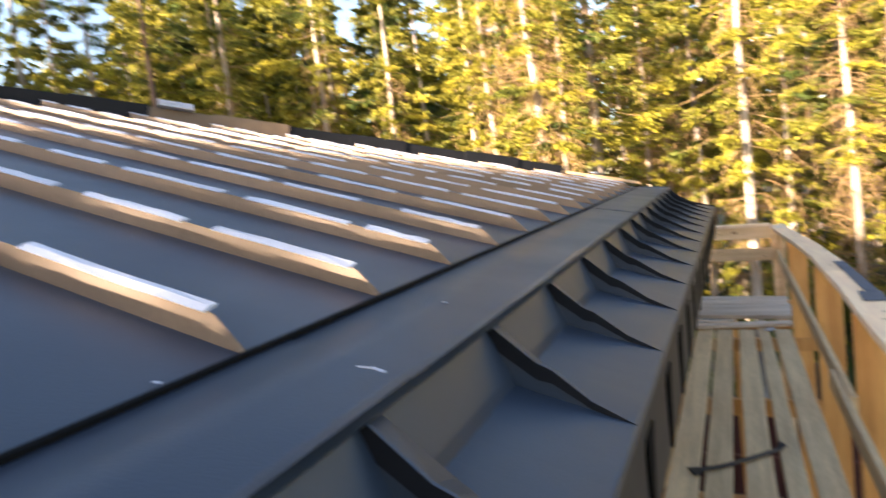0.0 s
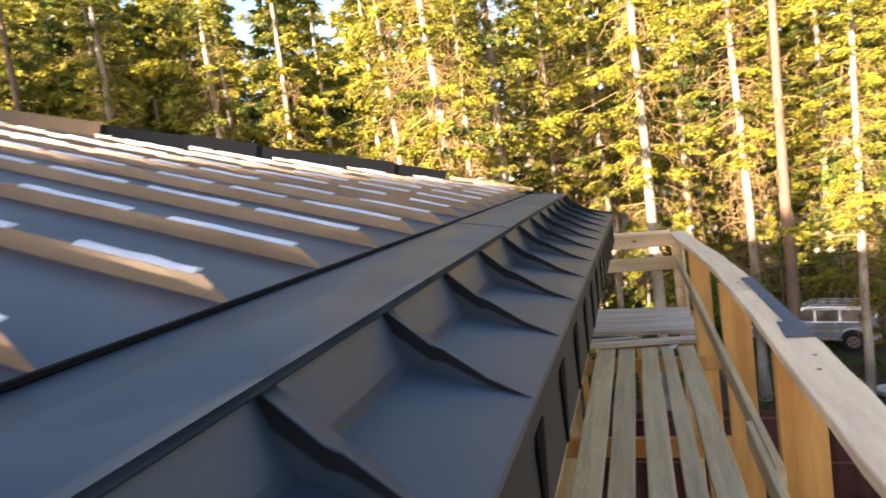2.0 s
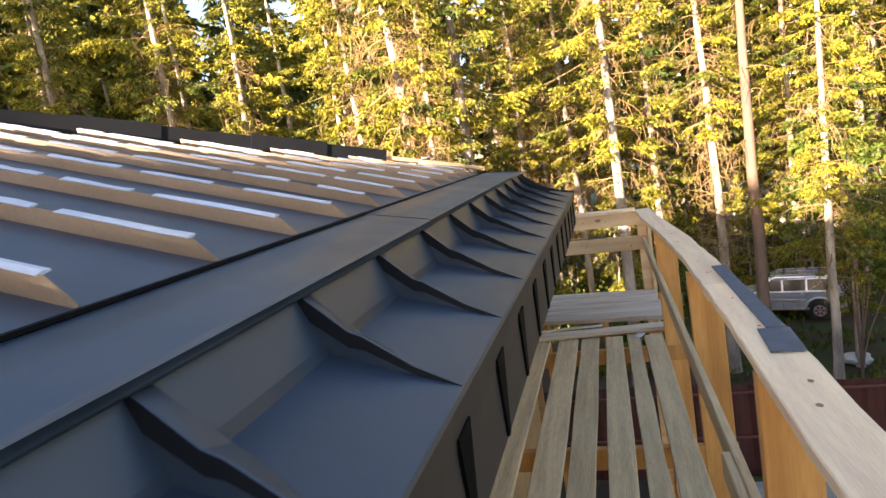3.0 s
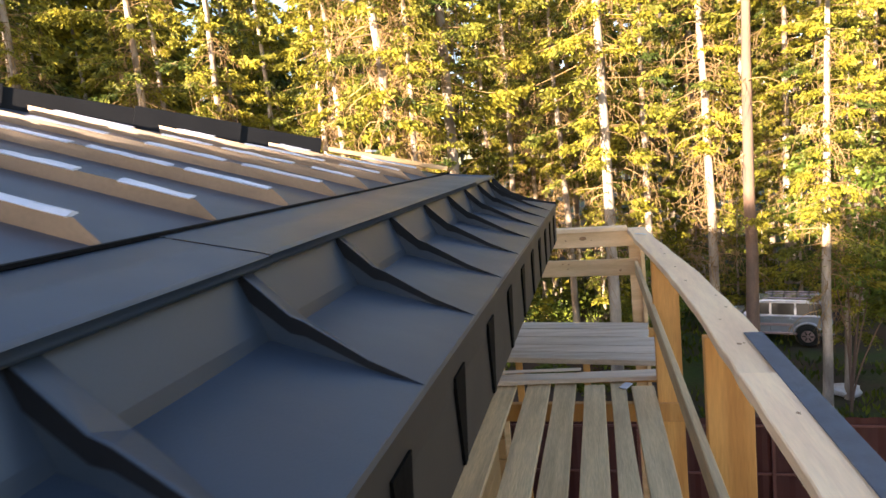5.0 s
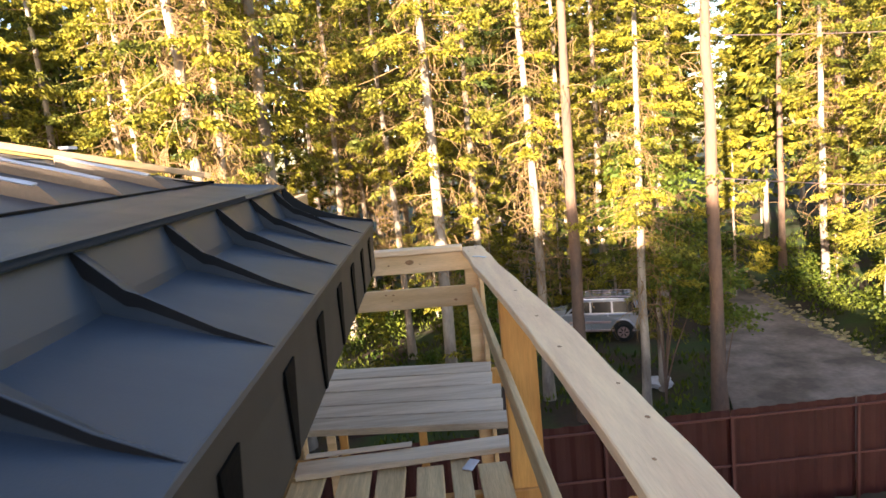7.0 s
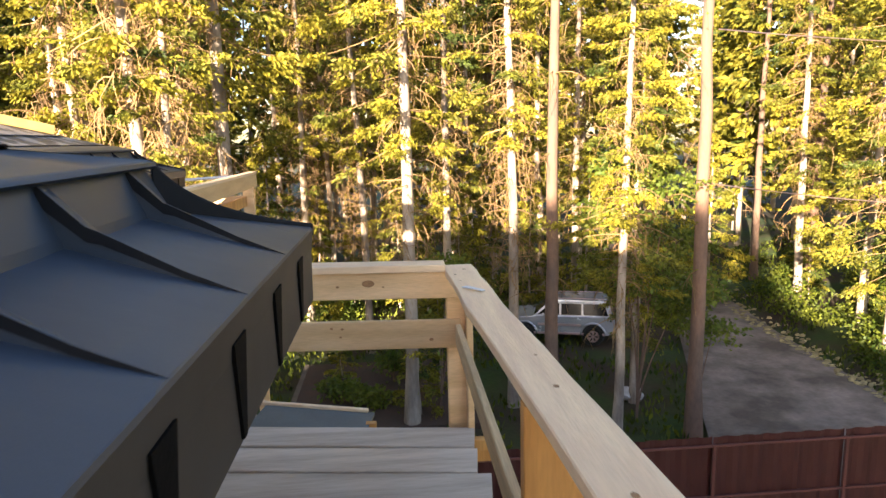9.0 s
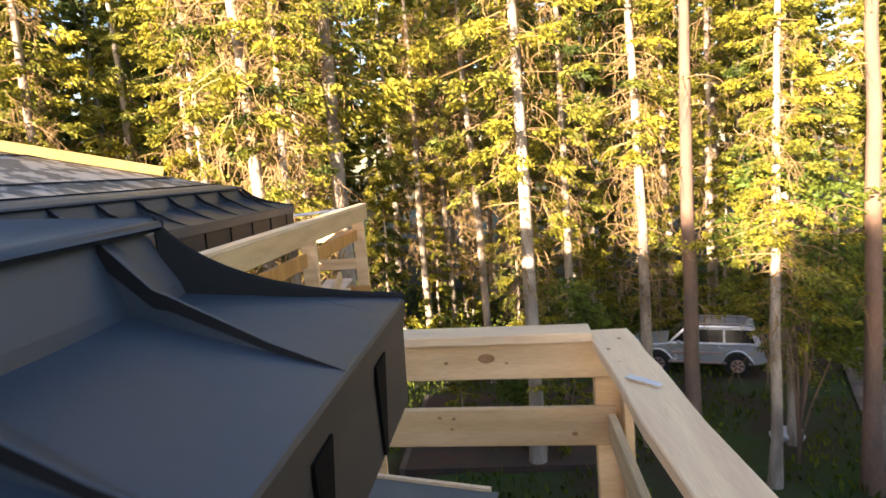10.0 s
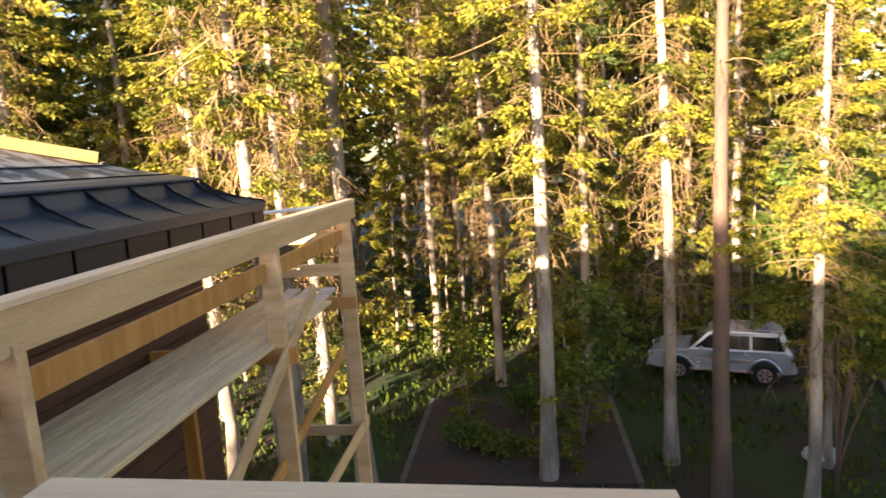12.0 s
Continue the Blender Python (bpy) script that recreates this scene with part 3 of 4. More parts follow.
def build_scaffold():
    rnd = random.Random(11)
    deck = empty("plank_walkway", 0.2, 2.5, 5.6, "weathered plank walkway on scaffold bearers", "walkway")
    for k, (a, b) in enumerate(((-0.515, -0.335), (-0.255, -0.085), (-0.05, 0.10), (0.16, 0.31), (0.345, 0.455), (0.495, 0.645))):
        skew = rnd.uniform(-0.02, 0.02)
        w = b - a
        e = 6.58 + rnd.uniform(-0.06, 0.06)
        for y0, y1 in ((-4.2, -0.1), (-0.09, e)) if k % 2 else ((-4.2, 1.1), (1.11, e)):
            board("plank", ((a + b) / 2 + skew, y0, 5.655 + rnd.uniform(-0.004, 0.004)), ((a + b) / 2, y1, 5.655 + rnd.uniform(-0.004, 0.004)), w, 0.03, M_DECK, deck, jitter=0.004, seg=10, rnd=rnd)
    for y in (-1.85, -0.26, 1.31, 2.88, 4.46, 6.3, 8.06):
        board("bearer", (-0.56, y, 5.575), (0.86, y, 5.575), 0.05, 0.13, M_POST, deck, label="rough orange pine bearer")
    cross = empty("cross_plank_stage", 0.2, 7.4, 5.7, "grey boards laid crosswise at the walkway's end", "boards")
    y = 6.86
    for k, w in enumerate((0.19, 0.205, 0.26, 0.25, 0.235)):
        l, r = -0.54 + rnd.uniform(-0.012, 0.012), 0.72 + rnd.uniform(-0.02, 0.02)
        board("plank", (l, y + w / 2 + 0.17, 5.718 + rnd.uniform(-0.004, 0.006)), (r, y + w / 2, 5.718), w - 0.022, 0.045, M_GREYWOOD, cross, seg=8, jitter=0.003, rnd=rnd)
        y += w
    board("plank", (-0.49, 6.60, 5.70), (0.71, 6.68, 5.70), 0.15, 0.035, M_GREYWOOD, cross, seg=8, jitter=0.006, rnd=rnd)
    board("lath", (-0.46, 6.74, 5.715), (0.14, 6.71, 5.74), 0.05, 0.012, M_GREYWOOD, cross)
    for yy in (6.72, 7.95):
        board("bearer", (-0.52, yy, 5.665), (0.84, yy, 5.665), 0.05, 0.062, M_POST, cross)
    # guard rail
    rail = empty("guard_rail", 0.8, 4.0, 6.6, "new pine guard rail along the scaffold", "railing")
    zt = 6.652
    line = [(0.672, 8.13), (0.692, 7.2), (0.765, 5.6), (0.779, 4.6), (0.775, 3.78)]
    line2 = [(0.775, 3.9), (0.768, 3.0), (0.752, 2.0), (0.748, 1.0), (0.755, -0.5), (0.775, -2.2), (0.785, -4.2)]
    for name, pl, dz in (("top_rail", line, 0.0), ("top_rail", line2, 0.012)):
        bm = bmesh.new()
        prev = None
        w, t, bv = 0.0785, 0.02, 0.004
        dense = []
        for (x0, y0), (x1, y1) in zip(pl, pl[1:]):
            dense += [(x0 + (x1 - x0) * q / 6, y0 + (y1 - y0) * q / 6) for q in range(6)]
        dense.append(pl[-1])
        for i, (x, y) in enumerate(dense):
            z = zt + dz - 0.05 * min(1, max(0, (y - 4.5) / 3.6))
            wl, wr = w + rnd.uniform(-0.004, 0.004), w + rnd.uniform(-0.004, 0.004)
            ring = [bm.verts.new(local(rail, (x + a, y, z + b))) for a, b in ((-wl, -t + bv), (-wl, t - bv), (-wl + bv, t), (wr - bv, t), (wr, t - bv), (wr, -t + bv), (wr - bv, -t), (-wl + bv, -t))]
            if prev:
                for k in range(8):
                    bm.faces.new((prev[k], prev[(k + 1) % 8], ring[(k + 1) % 8], ring[k]))
            else:
                bm.faces.new(ring[::-1])
            prev = ring
        bm.faces.new(prev)
        bmesh.ops.recalc_face_normals(bm, faces=bm.faces)
        part(name, bm, M_RAIL, rail, "pale flat pine board")
    board("felt_strip", (0.816, 3.15, 6.690), (0.826, 4.32, 6.680), 0.062, 0.005, M_FELT, rail, label="dark grey felt strip on the rail", bevel=0.002)
    board("felt_strip", (0.79, 2.9, 6.690), (0.805, 3.14, 6.690), 0.10, 0.005, M_FELT, rail, label="dark grey felt strip on the rail", bevel=0.002)
    for y, x in ((6.32, 0.735), (4.455, 0.765), (2.885, 0.768), (1.31, 0.765), (-0.26, 0.765), (-1.85, 0.775)):
        top = 6.632 - 0.05 * min(1, max(0, (y - 4.5) / 3.6))
        board("post", (x, y, GROUND), (x, y, top), 0.165, 0.05, M_POST, rail, up=(0, 1, 0), label="orange pine post")
    for k, ((x0, y0), (x1, y1)) in enumerate(zip(line, line[1:])):
        hz = [zt + 0.0205 - 0.05 * min(1, max(0, (q - 4.5) / 3.6)) for q in (y0, y1)]
        knots(rail, (x0, y0, hz[0]), (x1, y1, hz[1]), 3, 40 + k, (0, 0, 1), 0.05)
    for k, ((x0, y0), (x1, y1)) in enumerate(zip(line2, line2[1:])):
        knots(rail, (x0, y0, zt + 0.0325), (x1, y1, zt + 0.0325), 2, 60 + k, (0, 0, 1), 0.05)
    board("mid_rail", (0.655, 8.0, 6.27), (0.635, 2.6, 6.25), 0.03, 0.11, M_DECK, rail, label="thin weathered mid board", seg=6)
    board("mid_rail", (0.605, 3.05, 6.25), (0.63, -4.2, 6.20), 0.03, 0.10, M_DECK, rail, label="thin weathered mid board", seg=6)
    end = empty("end_rail", 0.2, 8.05, 6.5, "new pine rail across the scaffold's end", "railing")
    board("top_rail", (-0.72, 8.07, 6.655), (0.595, 8.07, 6.628), 0.135, 0.04, M_RAIL_ACROSS, end, seg=6, jitter=0.002, rnd=rnd, label="pale flat pine board")
    board("face_board", (-0.7, 8.035, 6.568), (0.66, 8.035, 6.535), 0.03, 0.145, M_WOOD, end)
    board("mid_board", (-0.7, 8.035, 6.30), (0.67, 8.035, 6.265), 0.03, 0.155, M_WOOD, end)
    board("corner_post", (0.665, 8.08, GROUND), (0.665, 8.08, 6.605), 0.13, 0.05, M_WOOD, end, up=(0, 1, 0))
    board("corner_post", (0.715, 8.03, GROUND), (0.715, 8.03, 6.605), 0.035, 0.10, M_WOOD, end, up=(0, 1, 0))
    knots(end, (-0.15, 8.02, 6.555), (0.55, 8.02, 6.54), 2, 3, (0, -1, 0), 0.03)
    knots(end, (-0.15, 8.02, 6.285), (0.6, 8.02, 6.27), 4, 4, (0, -1, 0), 0.05)
    bm = bmesh.new()
    vs = [bm.verts.new(local(end, (0.19 + 0.033 * math.cos(q * math.pi / 6), 8.018, 6.560 + 0.019 * math.sin(q * math.pi / 6)))) for q in range(12)]
    bm.faces.new(vs)
    part("knot", bm, M_KNOT, end, "large dark knot")
    # loose things
    s = empty("black_strap", 0.2, 3.2, 5.71, "bent black strap lying on the planks", "strap")
    bm = bmesh.new()
    pts = [(-0.13, 3.05, 5.676), (-0.06, 3.09, 5.682), (0.04, 3.15, 5.680), (0.20, 3.28, 5.686), (0.34, 3.42, 5.686), (0.37, 3.47, 5.705)]
    rows = []
    for i, p in enumerate(pts):
        w = (0.05, 0.02, 0.018, 0.018, 0.02, 0.028)[i]
        rows.append([bm.verts.new(local(s, (p[0] + a * 0.5, p[1] - a, p[2] + b))) for a, b in ((-w, 0), (-w, 0.006), (w, 0.006), (w, 0))])
    for r, q in zip(rows, rows[1:]):
        for k in range(4):
            bm.faces.new((r[k], r[(k + 1) % 4], q[(k + 1) % 4], q[k]))
    bm.faces.new(rows[0])
    bm.faces.new(rows[-1][::-1])
    bmesh.ops.recalc_face_normals(bm, faces=bm.faces)
    part("band", bm, M_CARDARK, s)
    c = empty("paper_scrap", 0.45, 6.51, 5.67, "small white scrap on a plank", "scrap")
    board("sheet", (0.43, 6.47, 5.676), (0.48, 6.56, 5.682), 0.06, 0.006, M_FILM, c, bevel=0.002)
    c = empty("tape_scrap", 0.675, 7.47, 6.632, "torn white tape scrap on the guard rail", "scrap")
    board("strip", (0.64, 7.53, 6.639), (0.675, 7.48, 6.642), 0.03, 0.004, M_FILM, c, bevel=0.001)
    board("strip", (0.668, 7.49, 6.642), (0.715, 7.44, 6.639), 0.022, 0.004, M_FILM, c, bevel=0.001)
    g = empty("grey_sheet_panel", -0.3, 9.4, 5.2, "grey sheet panel with pale battens beyond the walkway", "panel")
    board("sheet", (-0.81, 9.42, 5.19), (0.07, 9.28, 5.13), 0.64, 0.03, M_PANEL, g)
    board("batten", (-0.87, 9.76, 5.22), (0.07, 9.60, 5.16), 0.035, 0.03, M_RAIL, g, label="pale batten")
    board("batten", (-0.79, 9.22, 5.22), (0.05, 9.06, 5.16), 0.035, 0.03, M_RAIL, g, label="pale batten")
    for x in (-0.7, 0.1):
        board("leg", (x, 9.4, GROUND), (x, 9.4, 5.15), 0.08, 0.05, M_POST, g, up=(0, 1, 0))


build_scaffold()


def build_far_scaffold():
    rnd = random.Random(21)
    root = empty("far_scaffold", -1.8, 11.0, 5.6, "pine scaffold platform beside the farther wing", "scaffold")
    for k in range(5):
        x = -2.42 + 0.165 * k
        board("plank", (x, 8.35, 5.92 + rnd.uniform(-0.004, 0.006)), (x, 13.3 + rnd.uniform(-0.3, 0.2), 5.92), 0.155, 0.035, M_DECK, root)
    for k in range(3):
        board("loose_plank", (-2.3 + 0.2 * k, 11.6 + 0.1 * k, 5.72), (-2.25 + 0.2 * k, 13.6, 5.965), 0.15, 0.03, M_GREYWOOD, root)
    for y in (8.9, 11.6, 13.4):
        board("bearer", (-2.75, y, 5.84), (-1.5, y, 5.84), 0.05, 0.13, M_POST, root)
    for y in (9.05, 11.62, 13.72):
        board("post", (-1.66, y, GROUND), (-1.66, y, 6.72), 0.15, 0.06, M_WOOD, root, up=(0, 1, 0))
    board("top_rail", (-1.62, 8.0, 6.765), (-1.62, 14.02, 6.80), 0.04, 0.19, M_WOOD_ALONG, root, label="pine board on edge")
    board("rail_cap", (-1.65, 8.0, 6.868), (-1.65, 14.03, 6.905), 0.11, 0.035, M_RAIL, root, label="pale flat cap board")
    board("mid_rail", (-1.70, 8.8, 6.50), (-1.70, 13.8, 6.53), 0.035, 0.14, M_POST, root)
    board("end_board", (-2.5, 13.74, 6.53), (-1.62, 13.74, 6.53), 0.03, 0.14, M_WOOD, root)
    board("end_board", (-2.5, 13.74, 6.15), (-1.62, 13.74, 6.15), 0.03, 0.14, M_WOOD, root)
    board("brace", (-1.58, 10.4, 5.30), (-1.58, 12.35, 6.22), 0.035, 0.11, M_WOOD_ALONG, root, label="slanting pine brace")
    board("brace", (-1.70, 9.6, 4.5), (-1.70, 13.4, 5.3), 0.035, 0.11, M_POST, root)
    board("lower_rail", (-1.62, 8.6, 4.25), (-1.62, 13.9, 4.3), 0.035, 0.12, M_WOOD_ALONG, root)
    board("lower_rail", (-2.6, 13.72, 4.25), (-1.6, 13.72, 4.25), 0.035, 0.12, M_WOOD, root)
    for y in (9.05, 11.62, 13.72):
        board("inner_post", (-2.5, y, GROUND), (-2.5, y, 5.9), 0.12, 0.05, M_POST, root, up=(0, 1, 0))
    t = empty("metal_pipe", -2.0, 13.9, 6.9, "thin pale pipe sticking out past the farther eave", "pipe")
    bm = bmesh.new()
    tube(bm, [local(t, (-2.6, 13.2, 6.86)), local(t, (-1.7, 13.6, 6.88))], [0.02, 0.02], 8)
    part("tube", bm, M_FILM, t)


build_far_scaffold()


# ---- fence, car and yard things ----
def build_fence():
    f = empty("sheet_fence", 5.0, 16.1, GROUND, "dark red-brown profiled sheet fence with tube rails", "fence")
    fy = lambda x: 15.45
    x = -9.7
    while x < 19.0:
        bm = bmesh.new()
        n = 26
        cols = []
        for j in range(n + 1):
            xx = x + 2.65 * j / n
            d = 0.018 * (1 if (j // 2) % 2 else -1)
            cols.append([bm.verts.new(local(f, (xx, fy(xx) + 0.05 + d, z))) for z in (GROUND + 0.02, 1.62)])
        for c, d in zip(cols, cols[1:]):
            bm.faces.new((c[0], d[0], d[1], c[1]))
        part("sheet_panel", bm, M_FENCE, f)
        board("post", (x, fy(x) - 0.02, GROUND), (x, fy(x) - 0.02, 1.50), 0.06, 0.06, M_FENCER, f, up=(0, 1, 0))
        x += 2.65
    for z in (1.47, 0.42):
        board("rail", (-9.7, fy(-9) - 0.02, z), (19, fy(19) - 0.02, z), 0.04, 0.045, M_FENCER, f)
    k = empty("pale_footing", 5.0, 14.9, GROUND, "pale strip footing in front of the fence", "footing")
    board("strip", (1.0, 14.55, GROUND + 0.12), (12, 14.6, GROUND + 0.12), 0.7, 0.24, M_CONC, k, bevel=0.02)


build_fence()


def build_car():
    car = empty("parked_car", 6.75, 28.6, GROUND + 0.0, "silver off-road car parked among the trees", "car")
    car.rotation_euler = (0, 0, radians(-17))
    car.scale = (0.93, 0.93, 0.95)
    # x runs from the nose (-2.4) to the tail (2.25); half width 0.9
    prof = [(-2.42, 0.50), (-2.45, 0.72), (-2.36, 0.98), (-2.15, 1.05), (-1.15, 1.14), (-0.95, 1.18), (2.10, 1.20), (2.26, 1.12), (2.30, 0.62), (2.26, 0.46), (1.95, 0.42), (-2.1, 0.42)]
    bm = bmesh.new()
    rows = []
    for yy, sc in ((-0.92, 0.93), (-0.90, 1.0), (0, 1.02), (0.90, 1.0), (0.92, 0.93)):
        rows.append([bm.verts.new((x * (1 if abs(yy) < 0.91 else 0.985), yy, 0.72 + (z - 0.72) * sc)) for x, z in prof])
    for r, q in zip(rows, rows[1:]):
        for k in range(len(prof)):
            bm.faces.new((r[k], r[(k + 1) % len(prof)], q[(k + 1) % len(prof)], q[k]))
    bm.faces.new(rows[0])
    bm.faces.new(rows[-1][::-1])
    bmesh.ops.recalc_face_normals(bm, faces=bm.faces)
    part("body", bm, M_CAR, car)
    cab = [(-1.05, 1.14), (-0.42, 1.72), (-0.2, 1.80), (1.75, 1.80), (2.0, 1.74), (2.2, 1.16)]
    bm = bmesh.new()
    rows = []
    for yy, top in ((-0.86, 1), (-0.70, 0), (0.70, 0), (0.86, 1)):
        if top:
            rows.append([bm.verts.new((x, yy if z < 1.3 else yy * 0.84, z if z < 1.3 else z - 0.06)) for x, z in cab])
        else:
            rows.append([bm.verts.new((x, yy * (1 if z > 1.3 else 1.1), z)) for x, z in cab])
    for r, q in zip(rows, rows[1:]):
        for k in range(len(cab) - 1):
            bm.faces.new((r[k], r[k + 1], q[k + 1], q[k]))
    bm.faces.new(rows[0])
    bm.faces.new(rows[-1][::-1])
    bmesh.ops.recalc_face_normals(bm, faces=bm.faces)
    part("cabin", bm, M_CAR, car)
    for x0, x1, x2, x3 in ((-0.86, 0.02, 0.02, -0.36), (0.10, 0.92, 0.92, 0.10), (1.0, 1.98, 1.84, 1.0)):
        for sgn in (-1, 1):
            bm = bmesh.new()
            vs = [bm.verts.new(p) for p in ((x0, sgn * 0.868, 1.22), (x1, sgn * 0.868, 1.22), (x2, sgn * 0.745, 1.66), (x3, sgn * 0.745, 1.66))]
            bm.faces.new(vs if sgn < 0 else vs[::-1])
            part("side_window", bm, M_GLASS, car)
    bm = bmesh.new()
    bm.faces.new([bm.verts.new(p) for p in ((-1.035, -0.78, 1.17), (-1.035, 0.78, 1.17), (-0.44, 0.66, 1.705), (-0.44, -0.66, 1.705))])
    part("windscreen", bm, M_GLASS, car)
    for x in (-1.39, 1.39):
        for sgn in (-1, 1):
            bm = bmesh.new()
            bmesh.ops.create_cone(bm, cap_ends=True, segments=24, radius1=0.47, radius2=0.45, depth=0.06, matrix=pose(x, sgn * 0.90, 0.42, 90, 0, 0))
            part("wheel_arch", bm, M_CARDARK, car)
            bm = bmesh.new()
            bmesh.ops.create_cone(bm, cap_ends=True, segments=28, radius1=0.385, radius2=0.385, depth=0.26, matrix=pose(x, sgn * 0.86, 0.385, 90, 0, 0))
            bmesh.ops.bevel(bm, geom=[e for e in bm.edges if len(e.link_faces) == 2 and e.calc_face_angle() > 1], offset=0.04, segments=2, affect='EDGES')
            wh = part("wheel", bm, M_TYRE, car, "black off-road tyre")
            bm = bmesh.new()
            bmesh.ops.create_cone(bm, cap_ends=True, segments=24, radius1=0.24, radius2=0.24, depth=0.02, matrix=pose(x, sgn * 0.985, 0.385, 90, 0, 0))
            rim = part("rim", bm, M_RIM, wh, "alloy rim")
            for q in range(6):
                bm = bmesh.new()
                a = q * math.pi / 3
                beam(bm, (x + 0.07 * math.cos(a), sgn * 1.0, 0.385 + 0.07 * math.sin(a)), (x + 0.2 * math.cos(a), sgn * 1.0, 0.385 + 0.2 * math.sin(a)), 0.02, 0.05, up=(-math.sin(a), 0, math.cos(a)))
                part("slot", bm, M_CARDARK, wh, "dark gap between spokes")
    for sgn in (-1, 1):
        bm = bmesh.new()
        tube(bm, [(-0.2, sgn * 0.62, 1.81), (0, sgn * 0.62, 1.85), (1.6, sgn * 0.62, 1.85), (1.8, sgn * 0.62, 1.83)], [0.02] * 4, 6)
        part("roof_rail", bm, M_RIM, car)
        bm = bmesh.new()
        beam(bm, (-1.9, sgn * 0.915, 0.46), (1.9, sgn * 0.915, 0.46), 0.05, 0.09)
        part("side_step", bm, M_RIM, car)
        bm = bmesh.new()
        beam(bm, (-2.42, sgn * 0.62, 0.88), (-2.20, sgn * 0.83, 0.90), 0.10, 0.16, bevel=0.03)
        part("headlight", bm, M_LAMP, car, "clear headlight")
        bm = bmesh.new()
        beam(bm, (-0.62, sgn * 0.98, 1.24), (-0.62, sgn * 1.08, 1.25), 0.12, 0.16, bevel=0.03)
        part("mirror", bm, M_CAR, car)
    bm = bmesh.new()
    beam(bm, (-2.47, -0.85, 0.55), (-2.47, 0.85, 0.55), 0.10, 0.22, bevel=0.04)
    part("front_bumper", bm, M_CAR, car)
    bm = bmesh.new()
    bmesh.ops.create_cone(bm, cap_ends=True, segments=24, radius1=0.36, radius2=0.34, depth=0.22, matrix=pose(2.40, 0.1, 0.98, 0, 90, 0))
    part("spare_wheel", bm, M_TYRE, car, "covered spare wheel")
    bm = bmesh.new()
    beam(bm, (2.30, -0.84, 0.58), (2.30, 0.84, 0.58), 0.14, 0.24, bevel=0.04)
    part("rear_bumper", bm, M_CAR, car)
    for sgn in (-1, 1):
        bm = bmesh.new()
        beam(bm, (-0.86, sgn * 0.925, 0.82), (0.90, sgn * 0.925, 0.82), 0.02, 0.10, bevel=0.008)
        part("side_moulding", bm, M_RIM, car, "bright moulding along the doors")
        for x in (-0.92, 0.06, 0.96):
            bm = bmesh.new()
            beam(bm, (x, sgn * 0.921, 0.50), (x, sgn * 0.905, 1.17), 0.012, 0.010, up=(0, 1, 0), bevel=0.002)
            part("door_gap", bm, M_CARDARK, car)
        for x in (-0.10, 0.84):
            bm = bmesh.new()
            beam(bm, (x - 0.09, sgn * 0.93, 1.03), (x + 0.09, sgn * 0.93, 1.03), 0.03, 0.035, bevel=0.01)
            part("door_handle", bm, M_CAR, car)
        bm = bmesh.new()
        beam(bm, (2.275, sgn * 0.80, 0.80), (2.275, sgn * 0.80, 1.12), 0.10, 0.06, up=(1, 0, 0), bevel=0.02)
        part("tail_light", bm, M_FENCER, car, "red tail light")
        for x in (-1.39, 1.39):
            bm = bmesh.new()
            arc = [(x + 0.50 * math.cos(q * math.pi / 10), sgn * 0.915, 0.42 + 0.50 * math.sin(q * math.pi / 10)) for q in range(11)]
            tube(bm, arc, [0.045] * 11, 6)
            part("fender_flare", bm, M_CAR, car, smooth=True)
    for q in range(4):
        bm = bmesh.new()
        beam(bm, (0.1 + 0.45 * q, -0.62, 1.86), (0.1 + 0.45 * q, 0.62, 1.86), 0.05, 0.03)
        part("rack_bar", bm, M_CARDARK, car)


build_car()


def build_bag():
    b = empty("white_bag", 7.3, 22.4, GROUND, "crumpled white sack on the ground", "bag")
    rnd = random.Random(4)
    bm = bmesh.new()
    bmesh.ops.create_icosphere(bm, subdivisions=3, radius=0.36)
    for v in bm.verts:
        k = 1 + 0.35 * noise.noise(v.co * 4) + 0.12 * noise.noise(v.co * 11)
        v.co = Vector((v.co.x * 1.25 * k, v.co.y * 0.8 * k, max(-0.18, v.co.z * 0.55 * k) + 0.16))
    part("sack", bm, M_BAG, b)


build_bag()


def build_cables():
    for x0, z0, x1, z1, sag in ((8.3, 6.05, 26.0, 4.2, 0.25), (8.3, 9.75, 26.0, 10.2, 0.15)):
        c = empty("overhead_cable", x0, 21.5, z0, "thin pale cable strung between the trees", "cable")
        bm = bmesh.new()
        pts = [local(c, (x0 + (x1 - x0) * q / 16, 20.0 + 3.6 * q / 16 * (x1 - x0) / 9, z0 + (z1 - z0) * q / 16 - sag * 4 * q / 16 * (1 - q / 16))) for q in range(17)]
        tube(bm, pts, [0.014] * 17, 6)
        part("wire", bm, M_RIM, c)


build_cables()


